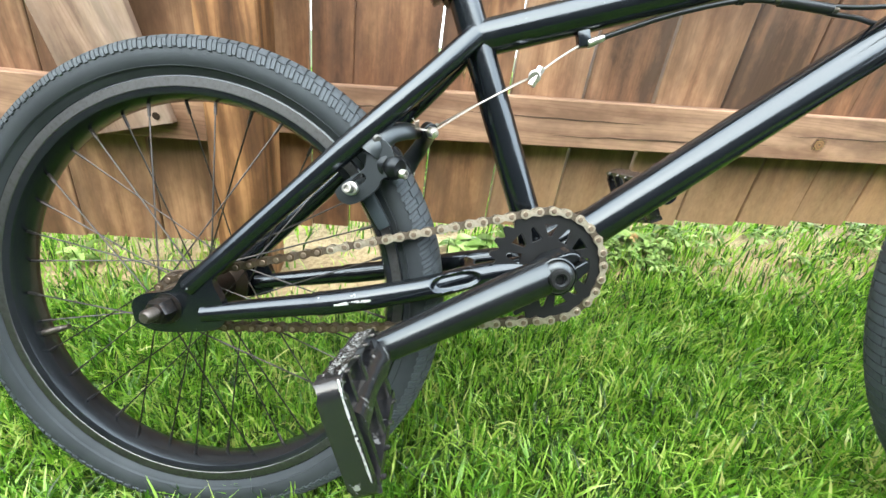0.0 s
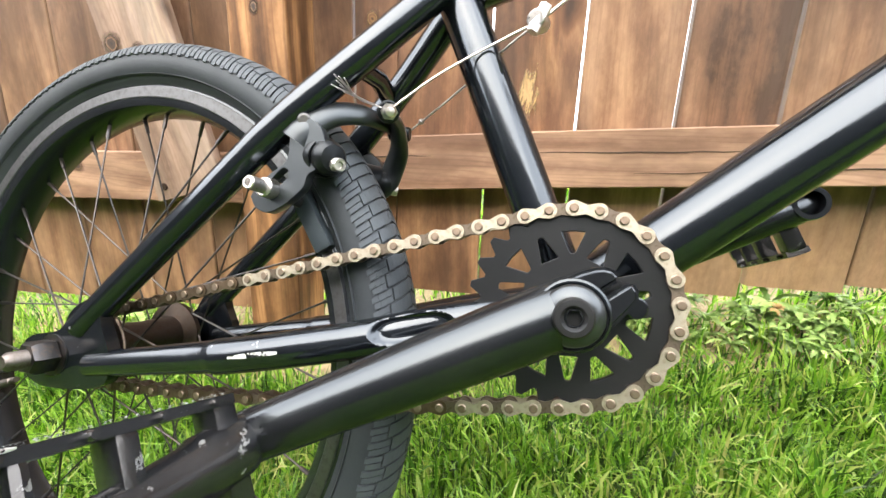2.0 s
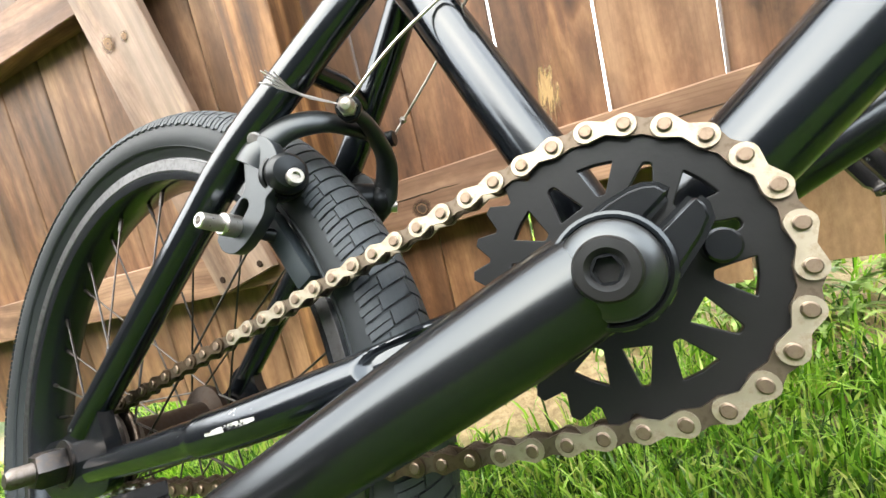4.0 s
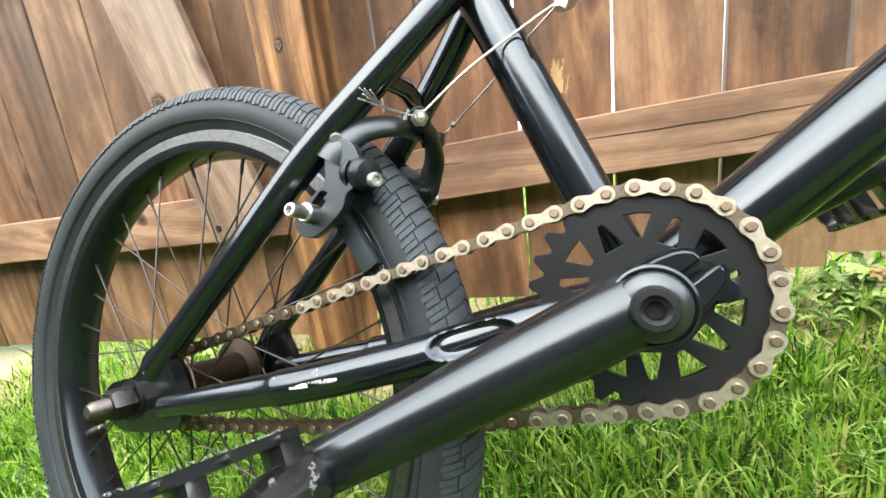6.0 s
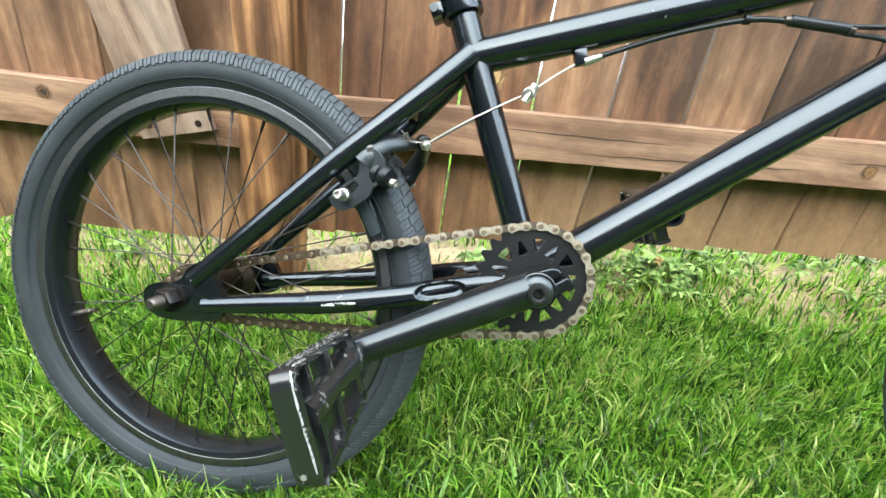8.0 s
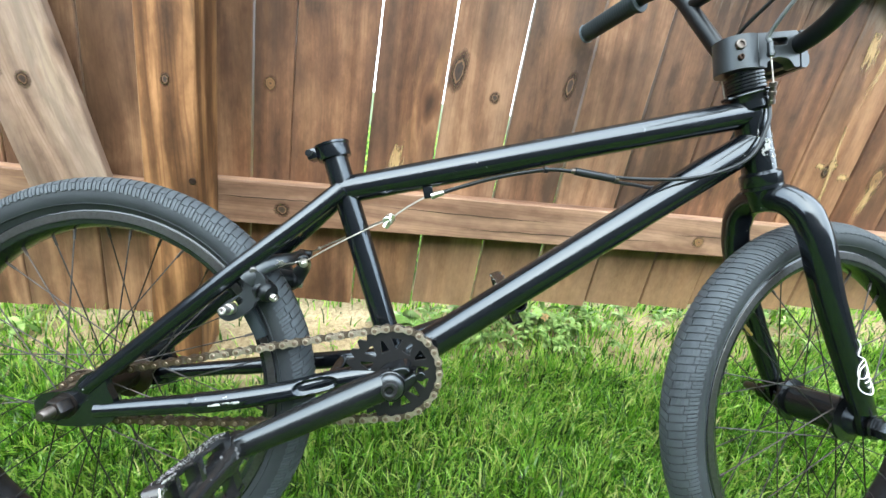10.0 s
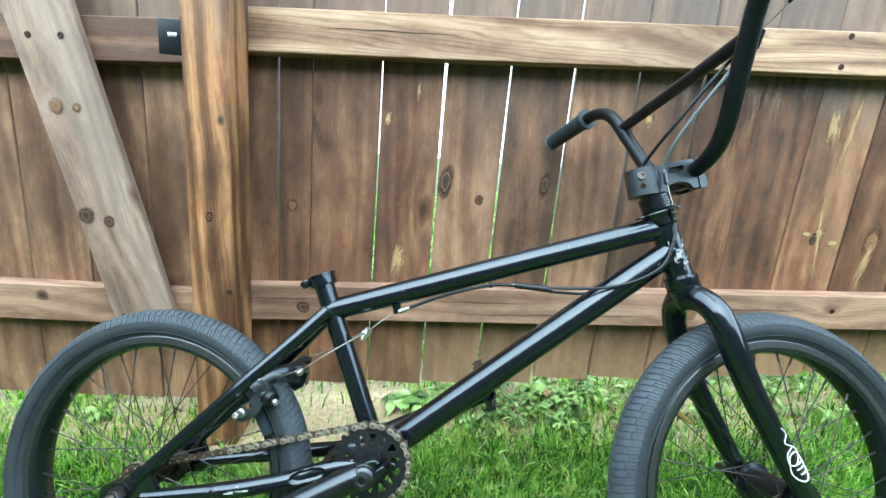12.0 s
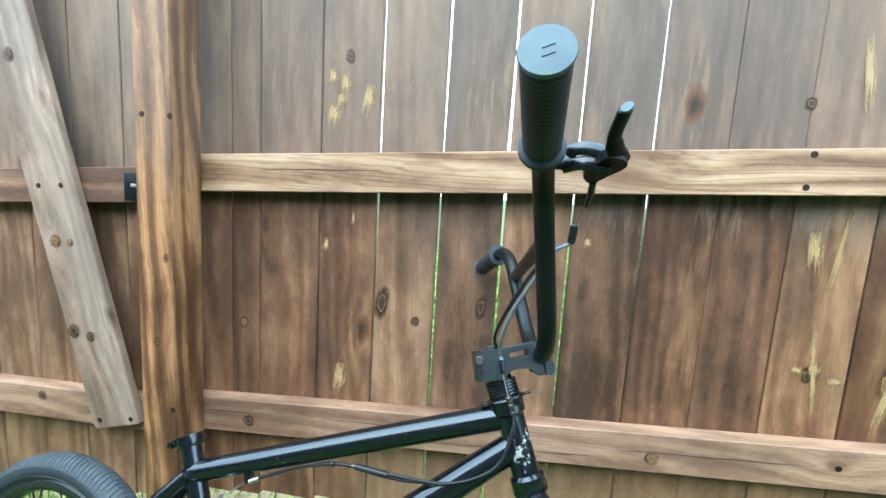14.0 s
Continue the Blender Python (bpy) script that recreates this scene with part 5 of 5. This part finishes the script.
def crank(s):
    """s = -1: the near arm, which points back and down; 1: the far one."""
    end = BB + (Vector((-0.150, 0, -0.0705)) if s < 0 else Vector((0.163, 0, 0.0715)))
    end.y = -0.097 if s < 0 else 0.086
    ctr = Vector((BB.x, s * 0.0655, BB.z))
    v = end - ctr
    bm = bmesh.new()
    n = 10
    pts = [ctr + v * (k / n) for k in range(n + 1)]
    pts = [ctr - v.normalized() * 0.004] + pts[1:-1] + [end - v.normalized() * 0.004, end + v.normalized() * 0.006]
    tube(bm, pts, [0.0158, 0.0166, 0.0166, 0.0163, 0.0159, 0.0154, 0.0149, 0.0144, 0.0139, 0.0134, 0.0132, 0.0100], 26)
    arm = part("crank_arm", bm, CRANK, bike, "satin black tubular crank arm")
    bm = bmesh.new()
    lathe(bm, [(0.010, 0.046), (0.0160, 0.046), (0.0168, 0.048), (0.0171, 0.0745), (0.0166, 0.0765), (0.0156, 0.0770), (0.0148, 0.0764), (0.0146, 0.0740), (0.010, 0.0740)], Matrix.Translation((BB.x, 0, BB.z - 0.0018)) @ pose(0, 0, 0, -90 * s, 0, 0), 36, closed=True)
    part("boss", bm, CRANK, arm)
    bm = bmesh.new()
    u = -v.copy()
    u.y = 0
    ang = math.degrees(math.atan2(u.z, u.x))
    lm = Matrix.Translation((BB.x, s * 0.0610, BB.z - 0.0012)) @ pose(0, 0, 0, 0, -ang - 11, 0)
    flat = lm @ pose(0, 0, 0, 90, 0, 0)
    upper = [(0.0030, 0.0014), (0.0259, 0.0014), (0.0264, 0.0035), (0.0259, 0.0070), (0.0234, 0.0099), (0.0197, 0.0120), (0.0136, 0.0139), (0.0070, 0.0150), (0.0030, 0.0155)]
    lower = [(0.0030, -0.0012), (0.0030, -0.0155), (0.0070, -0.0150), (0.0136, -0.0136), (0.0215, -0.0119), (0.0268, -0.0099), (0.0292, -0.0062), (0.0296, -0.0012)][::-1]
    for outline in (upper, lower):
        plate(bm, outline, flat, 0.029)
    bmesh.ops.recalc_face_normals(bm, faces=bm.faces[:])
    bmesh.ops.bevel(bm, geom=[e for e in bm.edges if e.calc_face_angle(0) > 1.2], offset=0.0022, segments=3, affect="EDGES")
    part("pinch_lug", bm, CRANK, arm)
    bm = bmesh.new()
    m = Matrix.Translation((BB.x, 0, BB.z - 0.0018)) @ pose(0, 0, 0, -90 * s, 0, 0)
    lathe(bm, [(0.0, 0.0740), (0.0138, 0.0740), (0.0141, 0.0765), (0.0141, 0.0782), (0.0132, 0.0796), (0.0092, 0.0822), (0.0, 0.0822)], m, 40)
    part("cone_washer", bm, BOLT, arm, "glossy black cone washer")
    bm = bmesh.new()
    lathe(bm, [(0.0, 0.0815), (0.0087, 0.0815), (0.0089, 0.0824), (0.0088, 0.0864), (0.0080, 0.0874), (0.0056, 0.0876), (0.0046, 0.0866), (0.0040, 0.0858), (0.0040, 0.0826), (0.0, 0.0826)], m, 36)
    part("spindle_bolt", bm, SPROCKET, arm, "dull black spindle bolt with hex socket")
    bm = bmesh.new()
    lathe(bm, [(0.0046, 0.0860), (0.0037, 0.0860), (0.0036, 0.0829), (0.0046, 0.0829)], m, 6, closed=True)
    part("hex_socket", bm, CRANK, arm)
    bm = bmesh.new()
    hole, rim_r = (0.0078, 0.0132) if s < 0 else (0.0085, 0.0124)
    lathe(bm, [(hole, -0.015), (rim_r - 0.0007, -0.015), (rim_r, -0.013), (rim_r, 0.013), (rim_r - 0.0007, 0.015), (hole, 0.015)], Matrix.Translation(end) @ pose(0, 0, 0, 90, 0, 0), 24, closed=True)
    part("pedal_boss", bm, CRANK, arm)
    if s < 0:
        bm = bmesh.new()
        lathe(bm, [(0.0129, 0), (0.0129, 0.014)], axis_to(end - v.normalized() * 0.010, end + v.normalized() * 0.01), 24)
        for f in [f for f in bm.faces if len(f.verts) > 4]:
            bm.faces.remove(f)
        part("scrape", bm, SCRAPE, arm, "bare metal scrapes on the crank end")
    # platform pedal: thin cage, axle barrel, cross ribs and short pins
    e = Vector((-0.33, 0, 0.944)) if s < 0 else Vector((-0.40, 0, 0.917))
    e.normalize()
    t = Vector((0, 1, 0)).cross(e)
    centre = Vector((0.1965, -0.157, -0.0165)) if s < 0 else Vector((0.504, 0.150, 0.1225))
    pm = Matrix(((e.x, 0, t.x, centre.x), (e.y, 1, t.y, centre.y), (e.z, 0, t.z, centre.z), (0, 0, 0, 1)))
    bm = bmesh.new()
    lathe(bm, [(0.0, -0.005), (0.0060, -0.0042), (0.0108, -0.0016), (0.0136, 0.0030), (0.0142, 0.008), (0.0140, 0.026), (0.0120, 0.032), (0.0105, 0.060), (0.0112, 0.078), (0.0118, 0.098), (0.0, 0.100)], axis_to(pm @ Vector((0.004, -s * 0.056, 0)), pm @ Vector((0.004, s * 0.044, 0))), 20)
    pedal = part("pedal", bm, PEDAL, bike, "scraped black alloy platform pedal")
    bm = bmesh.new()
    cyl(bm, pm @ Vector((0.004, -s * 0.066, 0)), pm @ Vector((0.004, -s * 0.056, 0)), 0.0075, seg=14)
    part("pedal_axle", bm, STEEL, pedal)
    # the cage is one thin band bent round the far end
    half = lambda y: 0.0325 + 0.11 * s * y
    band = arc_path([(q * half(y), y, 0) for q, y in ((1, -s * 0.048), (1, s * 0.050), (-1, s * 0.050), (-1, -s * 0.048))], 0.010, 5)
    bm = bmesh.new()
    rings = []
    for k, p in enumerate(band):
        along = (band[min(k + 1, len(band) - 1)] - band[max(k - 1, 0)]).normalized()
        out = Vector((along.y, -along.x, 0)) * 0.0022
        deep = 0.0078 - 0.0012 * math.sin(k * 1.7)
        rings.append([pm @ (p + u * out + Vector((0, 0, v * deep))) for u, v in ((-1, -1), (1, -1), (1.25, -0.6), (1.25, 0.6), (1, 1), (-1, 1))])
    skin(bm, rings)
    part("cage", bm, PEDAL, pedal)
    for q in (-1, 1):
        for side in (-1, 1):
            for k in range(4):
                y = -0.036 + 0.024 * k
                x = q * half(y)
                bm = bmesh.new()
                cyl(bm, pm @ Vector((x, y, side * 0.0070)), pm @ Vector((x, y, side * 0.0102)), 0.0020, 0.0015, seg=8)
                part("grip_pin", bm, PEDAL, pedal)
    for y, wide in ((-s * 0.043, 0.013), (0.0, 0.009), (s * 0.030, 0.006)):
        bm = bmesh.new()
        box(bm, pm @ pose(0, y, 0), (2 * half(y) - 0.002, wide, 0.0140), 0.003)
        part("cross_rib", bm, PEDAL, pedal)
    if s < 0:
        bm = bmesh.new()
        box(bm, pm @ pose(half(0) + 0.0030, 0, 0.0015, 0, 0, -math.degrees(0.11) * s), (0.0010, 0.088, 0.0110), 0.0003)
        part("scrape", bm, EDGE_WEAR, pedal, "edges scraped to bare metal")
        # bright bare corners of the outer end
        for x0, x1, y0, y1, z0, z1 in ((half(-0.05) + 0.001, half(-0.05) - 0.010, -0.0500, -0.0526, 0.0068, 0.0068), (half(-0.05) - 0.010, -half(-0.05) + 0.012, -0.0526, -0.0526, 0.0068, 0.0068), (half(-0.05) + 0.0022, half(-0.03) + 0.002, -0.046, -0.030, 0.0068, 0.0068)):
            bm = bmesh.new()
            tube(bm, [pm @ Vector((x0 + (x1 - x0) * k / 6, y0 + (y1 - y0) * k / 6, z0 + (z1 - z0) * k / 6)) for k in range(7)], [0.0005, 0.0009, 0.0006, 0.0010, 0.0006, 0.0008, 0.0004], 8)
            part("bare_edge", bm, BARE_EDGE, pedal, "bright bare metal edge")


def build_brake():
    arms = {
        -1: [(0.1745, -0.0455, 0.150), (0.1800, -0.0435, 0.158), (0.192, -0.035, 0.169), (0.206, -0.022, 0.1735), (0.2115, -0.006, 0.1745), (0.2125, 0.014, 0.1765), (0.2120, 0.030, 0.1770)],
        1: [(0.190, 0.044, 0.134), (0.200, 0.043, 0.140), (0.2060, 0.041, 0.150), (0.2145, 0.031, 0.1615), (0.2205, 0.014, 0.1690), (0.2250, -0.004, 0.1735), (0.2265, -0.020, 0.1745)],
    }
    for s in (-1, 1):
        piv = Vector((0.193, s * 0.040, 0.140))
        bm = bmesh.new()
        path = spline(arms[s], 4)
        k = len(path) - 1
        wide = [0.0112 - 0.0026 * u / 0.5 if u < 0.5 else 0.0086 - 0.0030 * (u - 0.5) / 0.5 for u in (q / k for q in range(k + 1))]
        tube(bm, path, wide, 16, [0.62] * (k + 1))
        arm = part("brake_arm", bm, STEM, bike, "black cantilever brake arm")
        n = Vector((0.82, s * 0.50, -0.16)).normalized()
        # slotted lower leg that holds the pad bolt
        knee = [(0.1462, 0.1143), (0.1505, 0.1200), (0.1601, 0.1285), (0.1700, 0.1352), (0.1726, 0.1420), (0.1733, 0.1580), (0.1780, 0.1622), (0.1870, 0.1622), (0.1950, 0.1540), (0.1985, 0.1365), (0.1922, 0.1315), (0.1862, 0.1276), (0.1836, 0.1203), (0.1753, 0.1128), (0.1666, 0.1069), (0.1581, 0.1043), (0.1501, 0.1075)]
        rim_line = [(p.x, p.y) for p in spline([(x, z, 0) for x, z in knee + knee[:1]], 4)][:-1]
        c0, c1 = Vector((0.1588, 0.1187)), Vector((0.1695, 0.1284))
        g0 = math.atan2(c1.y - c0.y, c1.x - c0.x)
        opening = [(c.x + 0.0042 * math.cos(g0 + g), c.y + 0.0042 * math.sin(g0 + g)) for c, lo in ((c1, -90), (c0, 90)) for g in (radians(lo + 22.5 * k) for k in range(9))]
        leg = pierced("slotted_leg", [rim_line, opening], 0.0038)
        leg.materials.append(STEM)
        placed("slotted_leg", leg, arm, Matrix.Translation((0, s * 0.0445, 0)) @ pose(0, 0, 0, 90, 0, 0))
        bm = bmesh.new()
        lathe(bm, [(0.0125, -0.016), (0.0128, 0.0002), (0.0118, 0.0016), (0.0106, 0.0010), (0.0104, 0.0022), (0.0112, 0.004), (0.0106, 0.008), (0.0082, 0.0115), (0.0, 0.0125)], axis_to(piv, piv + n), 26)
        part("spring_cap", bm, PLASTIC, arm)
        bm = bmesh.new()
        off = piv + Vector((0.003, 0, -0.004))
        lathe(bm, [(0.0042, 0.004), (0.0044, 0.0135), (0.0038, 0.0145), (0.0022, 0.0145), (0.0020, 0.0125), (0.0, 0.0125)], axis_to(off, off + n), 14)
        part("pivot_bolt", bm, STEEL, arm)
        # small nub added in place of a grey smear beside the seat stay
        bm = bmesh.new()
        cyl(bm, (0.1805, s * 0.0445, 0.1630), (0.1825, s * 0.0492, 0.1618), 0.0042, seg=14, bevel=0.0012)
        part("grey_nub", bm, MATTE_GREY, arm, "matte grey nub beside the seat stay")
        p0, p1 = Vector((0.1615, s * 0.046, 0.1185)), Vector((0.1605, s * 0.069, 0.1197))
        bm = bmesh.new()
        cyl(bm, p0, p0.lerp(p1, 0.45), 0.0062, seg=16, bevel=0.0008)
        lathe(bm, [(0.0044, 0), (0.0042, 0.0115), (0.0036, 0.0122), (0.0024, 0.0122), (0.0022, 0.0090), (0.0, 0.0090)], axis_to(p0.lerp(p1, 0.45), p1), 16)
        part("pad_bolt", bm, STEEL, arm, "bright steel pad bolt")
        bm = bmesh.new()
        cyl(bm, (0.170, s * 0.030, 0.113), (0.162, s * 0.046, 0.118), 0.0040, seg=12)
        part("pad_stud", bm, PLASTIC, arm)
        bm = bmesh.new()
        box(bm, Matrix.Translation((0.1760, s * 0.0255, 0.104)) @ pose(0, 0, 0, 0, 59, 0), (0.052, 0.011, 0.013), 0.003)
        part("brake_pad", bm, GRIP, arm)
    bm = bmesh.new()
    c = Vector((0.226, -0.020, 0.175))
    aim = Vector((0.45, -0.85, -0.30)).normalized()
    cyl(bm, c - aim * 0.007, c + aim * 0.003, 0.0074, seg=18, bevel=0.001)
    holder = part("cable_clamp", bm, PLASTIC, bike, "black cable clamp with a bright nut")
    bm = bmesh.new()
    lathe(bm, [(0.0056, 0.003), (0.0056, 0.0075)], axis_to(c, c + aim), 6)
    lathe(bm, [(0.0046, 0.0075), (0.0044, 0.0100), (0.0030, 0.0122), (0.0, 0.0128)], axis_to(c, c + aim), 14)
    part("clamp_nut", bm, STEEL, holder)
    bm = bmesh.new()
    c = Vector((0.2110, 0.032, 0.1775))
    cyl(bm, c - Vector((0.006, 0.0, 0)), c + Vector((0.011, 0.002, -0.001)), 0.0056, seg=14, bevel=0.001)
    part("cable_anchor", bm, PLASTIC, bike, "black cable end anchor")
    # straddle wire up to the hanger, and its frayed end
    hang = Vector((0.3207, -0.008, 0.2325))
    bm = bmesh.new()
    tube(bm, spline([(0.229, -0.026, 0.174), (0.262, -0.023, 0.197), (0.300, -0.013, 0.221), hang], 6), 0.0009, 6)
    tube(bm, spline([(0.219, 0.037, 0.179), (0.262, 0.022, 0.203), (0.300, 0.003, 0.224), hang], 6), 0.0009, 6)
    tube(bm, spline([hang, (0.340, -0.005, 0.249), (0.364, -0.003, 0.266)], 6), 0.0011, 6)
    lathe(bm, [(0.0, -0.003), (0.0022, -0.001), (0.0024, 0.001), (0.0, 0.003)], axis_to((0.231, 0.033, 0.186), (0.262, 0.022, 0.203)), 10)
    part("straddle_wire", bm, WIRE, bike, "thin bare straddle wire")
    bm = bmesh.new()
    rng = random.Random(5)
    for k in range(9):
        e = Vector((0.2150 + rng.uniform(-0.003, 0.003), -0.066 + rng.uniform(-0.004, 0.004), 0.1755 + rng.uniform(-0.004, 0.004)))
        tube(bm, spline([(0.225, -0.027, 0.175), (0.2185, -0.049, 0.1735 + rng.uniform(-0.0006, 0.0006)), e], 4), 0.00035, 4)
    part("frayed_wire_end", bm, STEEL, bike, "frayed loose wire strands")
    bm = bmesh.new()
    cyl(bm, hang + Vector((-0.002, -0.009, -0.003)), hang + Vector((0.001, 0.008, 0.002)), 0.0058, seg=14, bevel=0.001)
    cyl(bm, hang + Vector((0.004, -0.006, 0.006)), hang + Vector((-0.004, -0.006, -0.010)), 0.0040, seg=6)
    part("cable_hanger", bm, STEEL, bike, "bright steel straddle cable hanger")
    near_adjuster = Vector((0.754, -0.020, 0.4105))
    # stop under the top tube and the lower cable with its barrel
    stop = Vector((0.363, -0.002, 0.2670))
    bm = bmesh.new()
    box(bm, Matrix.Translation(stop + Vector((0, 0, 0.004))) @ pose(0, 0, 0, 0, -15, 0), (0.012, 0.010, 0.018), 0.002)
    part("cable_stop", bm, PAINT, bike)
    bm = bmesh.new()
    cyl(bm, stop + Vector((0.004, -0.002, -0.002)), stop + Vector((0.019, -0.002, 0.0045)), 0.0044, 0.0032, 12, 0.0006)
    part("barrel_adjuster", bm, STEEL, bike, "bright steel barrel adjuster")
    bm = bmesh.new()
    tube(bm, spline([stop + Vector((0.017, -0.002, 0.0040)), (0.440, -0.004, 0.2945), (0.500, -0.006, 0.3105), (0.536, -0.007, 0.3122)], 8), 0.0025, 10)
    tube(bm, spline([(0.584, -0.008, 0.3105), (0.619, -0.012, 0.3112), (0.665, -0.022, 0.3158), (0.7065, -0.026, 0.3294), (0.738, -0.026, 0.352), (0.752, -0.024, 0.390), near_adjuster], 8), 0.0022, 10)
    tube(bm, spline([(0.584, -0.006, 0.3055), (0.613, -0.004, 0.3045), (0.643, 0.006, 0.3052), (0.690, 0.024, 0.318), (0.735, 0.026, 0.352), (0.752, 0.024, 0.395)], 8), 0.0022, 10)
    part("lower_brake_cable", bm, HOUSING, bike, "black lower brake cable")
    bm = bmesh.new()
    cyl(bm, (0.536, -0.007, 0.3125), (0.586, -0.007, 0.3085), 0.0048, seg=14, bevel=0.001)
    barrel = part("cable_joiner", bm, HOUSING, bike, "black cable joining barrel")
    for x, z, r, mat in ((0.501, 0.3106, 0.0042, HOUSING), (0.534, 0.3125, 0.0034, AXLE), (0.588, 0.3085, 0.0034, AXLE)):
        bm = bmesh.new()
        cyl(bm, (x - 0.0025, -0.007, z), (x + 0.0025, -0.007, z), r, seg=12)
        part("collar", bm, mat, barrel)


build_drivetrain()
crank(-1)
crank(1)
build_brake()


# ---- lawn ----
def dirt(x, y):
    """How much grass grows: thin over the bare strip at the fence."""
    strip = 1 / (1 + np.exp(-(y - 0.380 - 0.030 * np.sin(x * 6 + 0.6) - 0.02 * np.sin(x * 17)) / 0.020))
    bare = strip * (0.90 + 0.08 * np.sin(x * 14 + 9 * np.sin(y * 8)) * np.sin(y * 31 + x * 5))
    patch = np.exp(-((x + 0.19) / 0.17) ** 4 - ((y - 0.46) / 0.13) ** 4)
    return np.clip(1 - bare - 0.95 * patch, 0.012, 1)


blades("lawn", 250000, (-1.5, 2.0, -0.55, 0.62), 0.052, 0.0033, 3, dirt, "bright green lawn grass with scattered dry blades")
blades("dry_grass", 4200, (-1.2, 1.8, 0.36, 0.56), 0.026, 0.0026, 12, lambda x, y: (0.3 + 0.7 * np.abs(np.sin(9 * x + 5 * y))) * np.where((x > -0.36) & (x < -0.02), 0.12, 1.0), "short sparse grass on the bare strip")
blades("yard_lawn", 100000, (-4.0, 4.0, -3.0, 0.5), 0.058, 0.0105, 8, lambda x, y: 1.0 - ((x > -1.5) & (x < 2.0) & (y > -0.55)), "green lawn grass in the rest of the yard")
blades("lawn_behind_fence", 14000, (-1.6, 2.4, 0.60, 1.5), 0.06, 0.0045, 4, None, "bright green grass behind the fence")

blades("far_lawn", 30000, (-2.5, 3.5, 1.5, 7.0), 0.06, 0.014, 9, None, "bright green grass farther behind the fence")


# ---- weeds along the fence ----
def weed_leaf(length, wide, lobes):
    """A toothed leaf along x that arches up and droops at its tip."""
    bm = bmesh.new()
    n = 14
    rows = []
    for k in range(n + 1):
        u = k / n
        w = wide * math.sin(math.pi * min(1.0, 0.08 + u * 0.92)) ** 0.8 * (1.0 if (k % 2) or not lobes else 0.55) * (0.5 + 0.7 * u)
        z = length * (0.75 * u - 0.85 * u * u)
        rows.append([bm.verts.new((length * u * 0.9, w, z + 0.12 * w)), bm.verts.new((length * u * 0.9, 0, z - 0.1 * w)), bm.verts.new((length * u * 0.9, -w, z + 0.12 * w))])
    for a, b in zip(rows, rows[1:]):
        bm.faces.new((a[0], a[1], b[1], b[0]))
        bm.faces.new((a[1], a[2], b[2], b[1]))
    bmesh.ops.solidify(bm, geom=bm.faces[:], thickness=0.0005)
    return bm


def build_weeds():
    rng = random.Random(21)
    kinds = []
    for count, length, wide, toothed, words in ((9, (0.050, 0.085), (0.010, 0.016), True, "low green toothed-leaf weed growing beside the fence"),
                                                (7, (0.040, 0.065), (0.014, 0.020), False, "low bright green broad-leaf weed growing beside the fence"),
                                                (12, (0.022, 0.042), (0.005, 0.008), True, "small pale green weed creeping over bare soil")):
        plant = tagged(new("weed_plant"), words, "weed", group="weeds along the fence")
        for k in range(count):
            leaf = part("leaf", weed_leaf(rng.uniform(*length), rng.uniform(*wide), toothed), LEAF, plant)
            leaf.matrix_basis = pose(0, 0, 0.002, 0, rng.uniform(-26, 6), 360 / count * k + rng.uniform(-18, 18))
        kinds.append(plant)
    spots = [(0, 0.402, 0.535), (1, 0.041, 0.533), (2, 0.243, 0.464), (0, 0.118, 0.550), (1, 0.079, 0.511), (1, 0.005, 0.528), (0, 0.43, 0.52), (0, 0.37, 0.545), (0, 0.474, 0.548), (0, 0.53, 0.55), (0, 0.308, 0.517),
             (2, 0.455, 0.482), (0, 0.62, 0.54), (0, 0.75, 0.55), (0, -0.75, 0.50), (0, -0.95, 0.52)]
    spots += [(rng.choice((0, 0, 2)), rng.uniform(0.02, 1.3), rng.uniform(0.50, 0.60)) for k in range(26)]
    spots += [(2, rng.uniform(0.16, 0.62), rng.uniform(0.42, 0.53)) for k in range(34)] + [(2, rng.uniform(0.62, 1.5), rng.uniform(0.40, 0.52)) for k in range(22)]
    for k, (kind, x, y) in enumerate(spots):
        m = pose(x, y, soil_z(x, y) + 0.014 + rng.uniform(0, 0.014), rng.uniform(-8, 8), rng.uniform(-8, 8), rng.uniform(0, 360)) @ Matrix.Scale(rng.uniform(0.75, 1.1), 4)
        if k < 3:
            kinds[kind].matrix_basis = m
        else:
            copy_thing(kinds[kind], m)
    # a withered yellow bloom among the leaves
    bloom = tagged(new("weed_bloom"), "withered orange-yellow weed bloom among green leaves", "flower")
    for k in range(14):
        petal = part("petal", weed_leaf(rng.uniform(0.010, 0.017), 0.0028, False), BLOOM, bloom)
        petal.matrix_basis = pose(0, 0, 0, 0, rng.uniform(-60, 10), 26 * k)
    bm = bmesh.new()
    tube(bm, [(0, 0, -0.045), (0.002, 0.001, -0.02), (0, 0, 0.002)], [0.0016, 0.0013, 0.0022], 8)
    part("stalk", bm, LEAF, bloom)
    bloom.matrix_basis = pose(0.402, 0.515, soil_z(0.402, 0.515) + 0.040, 12, 0, 0)


build_weeds()
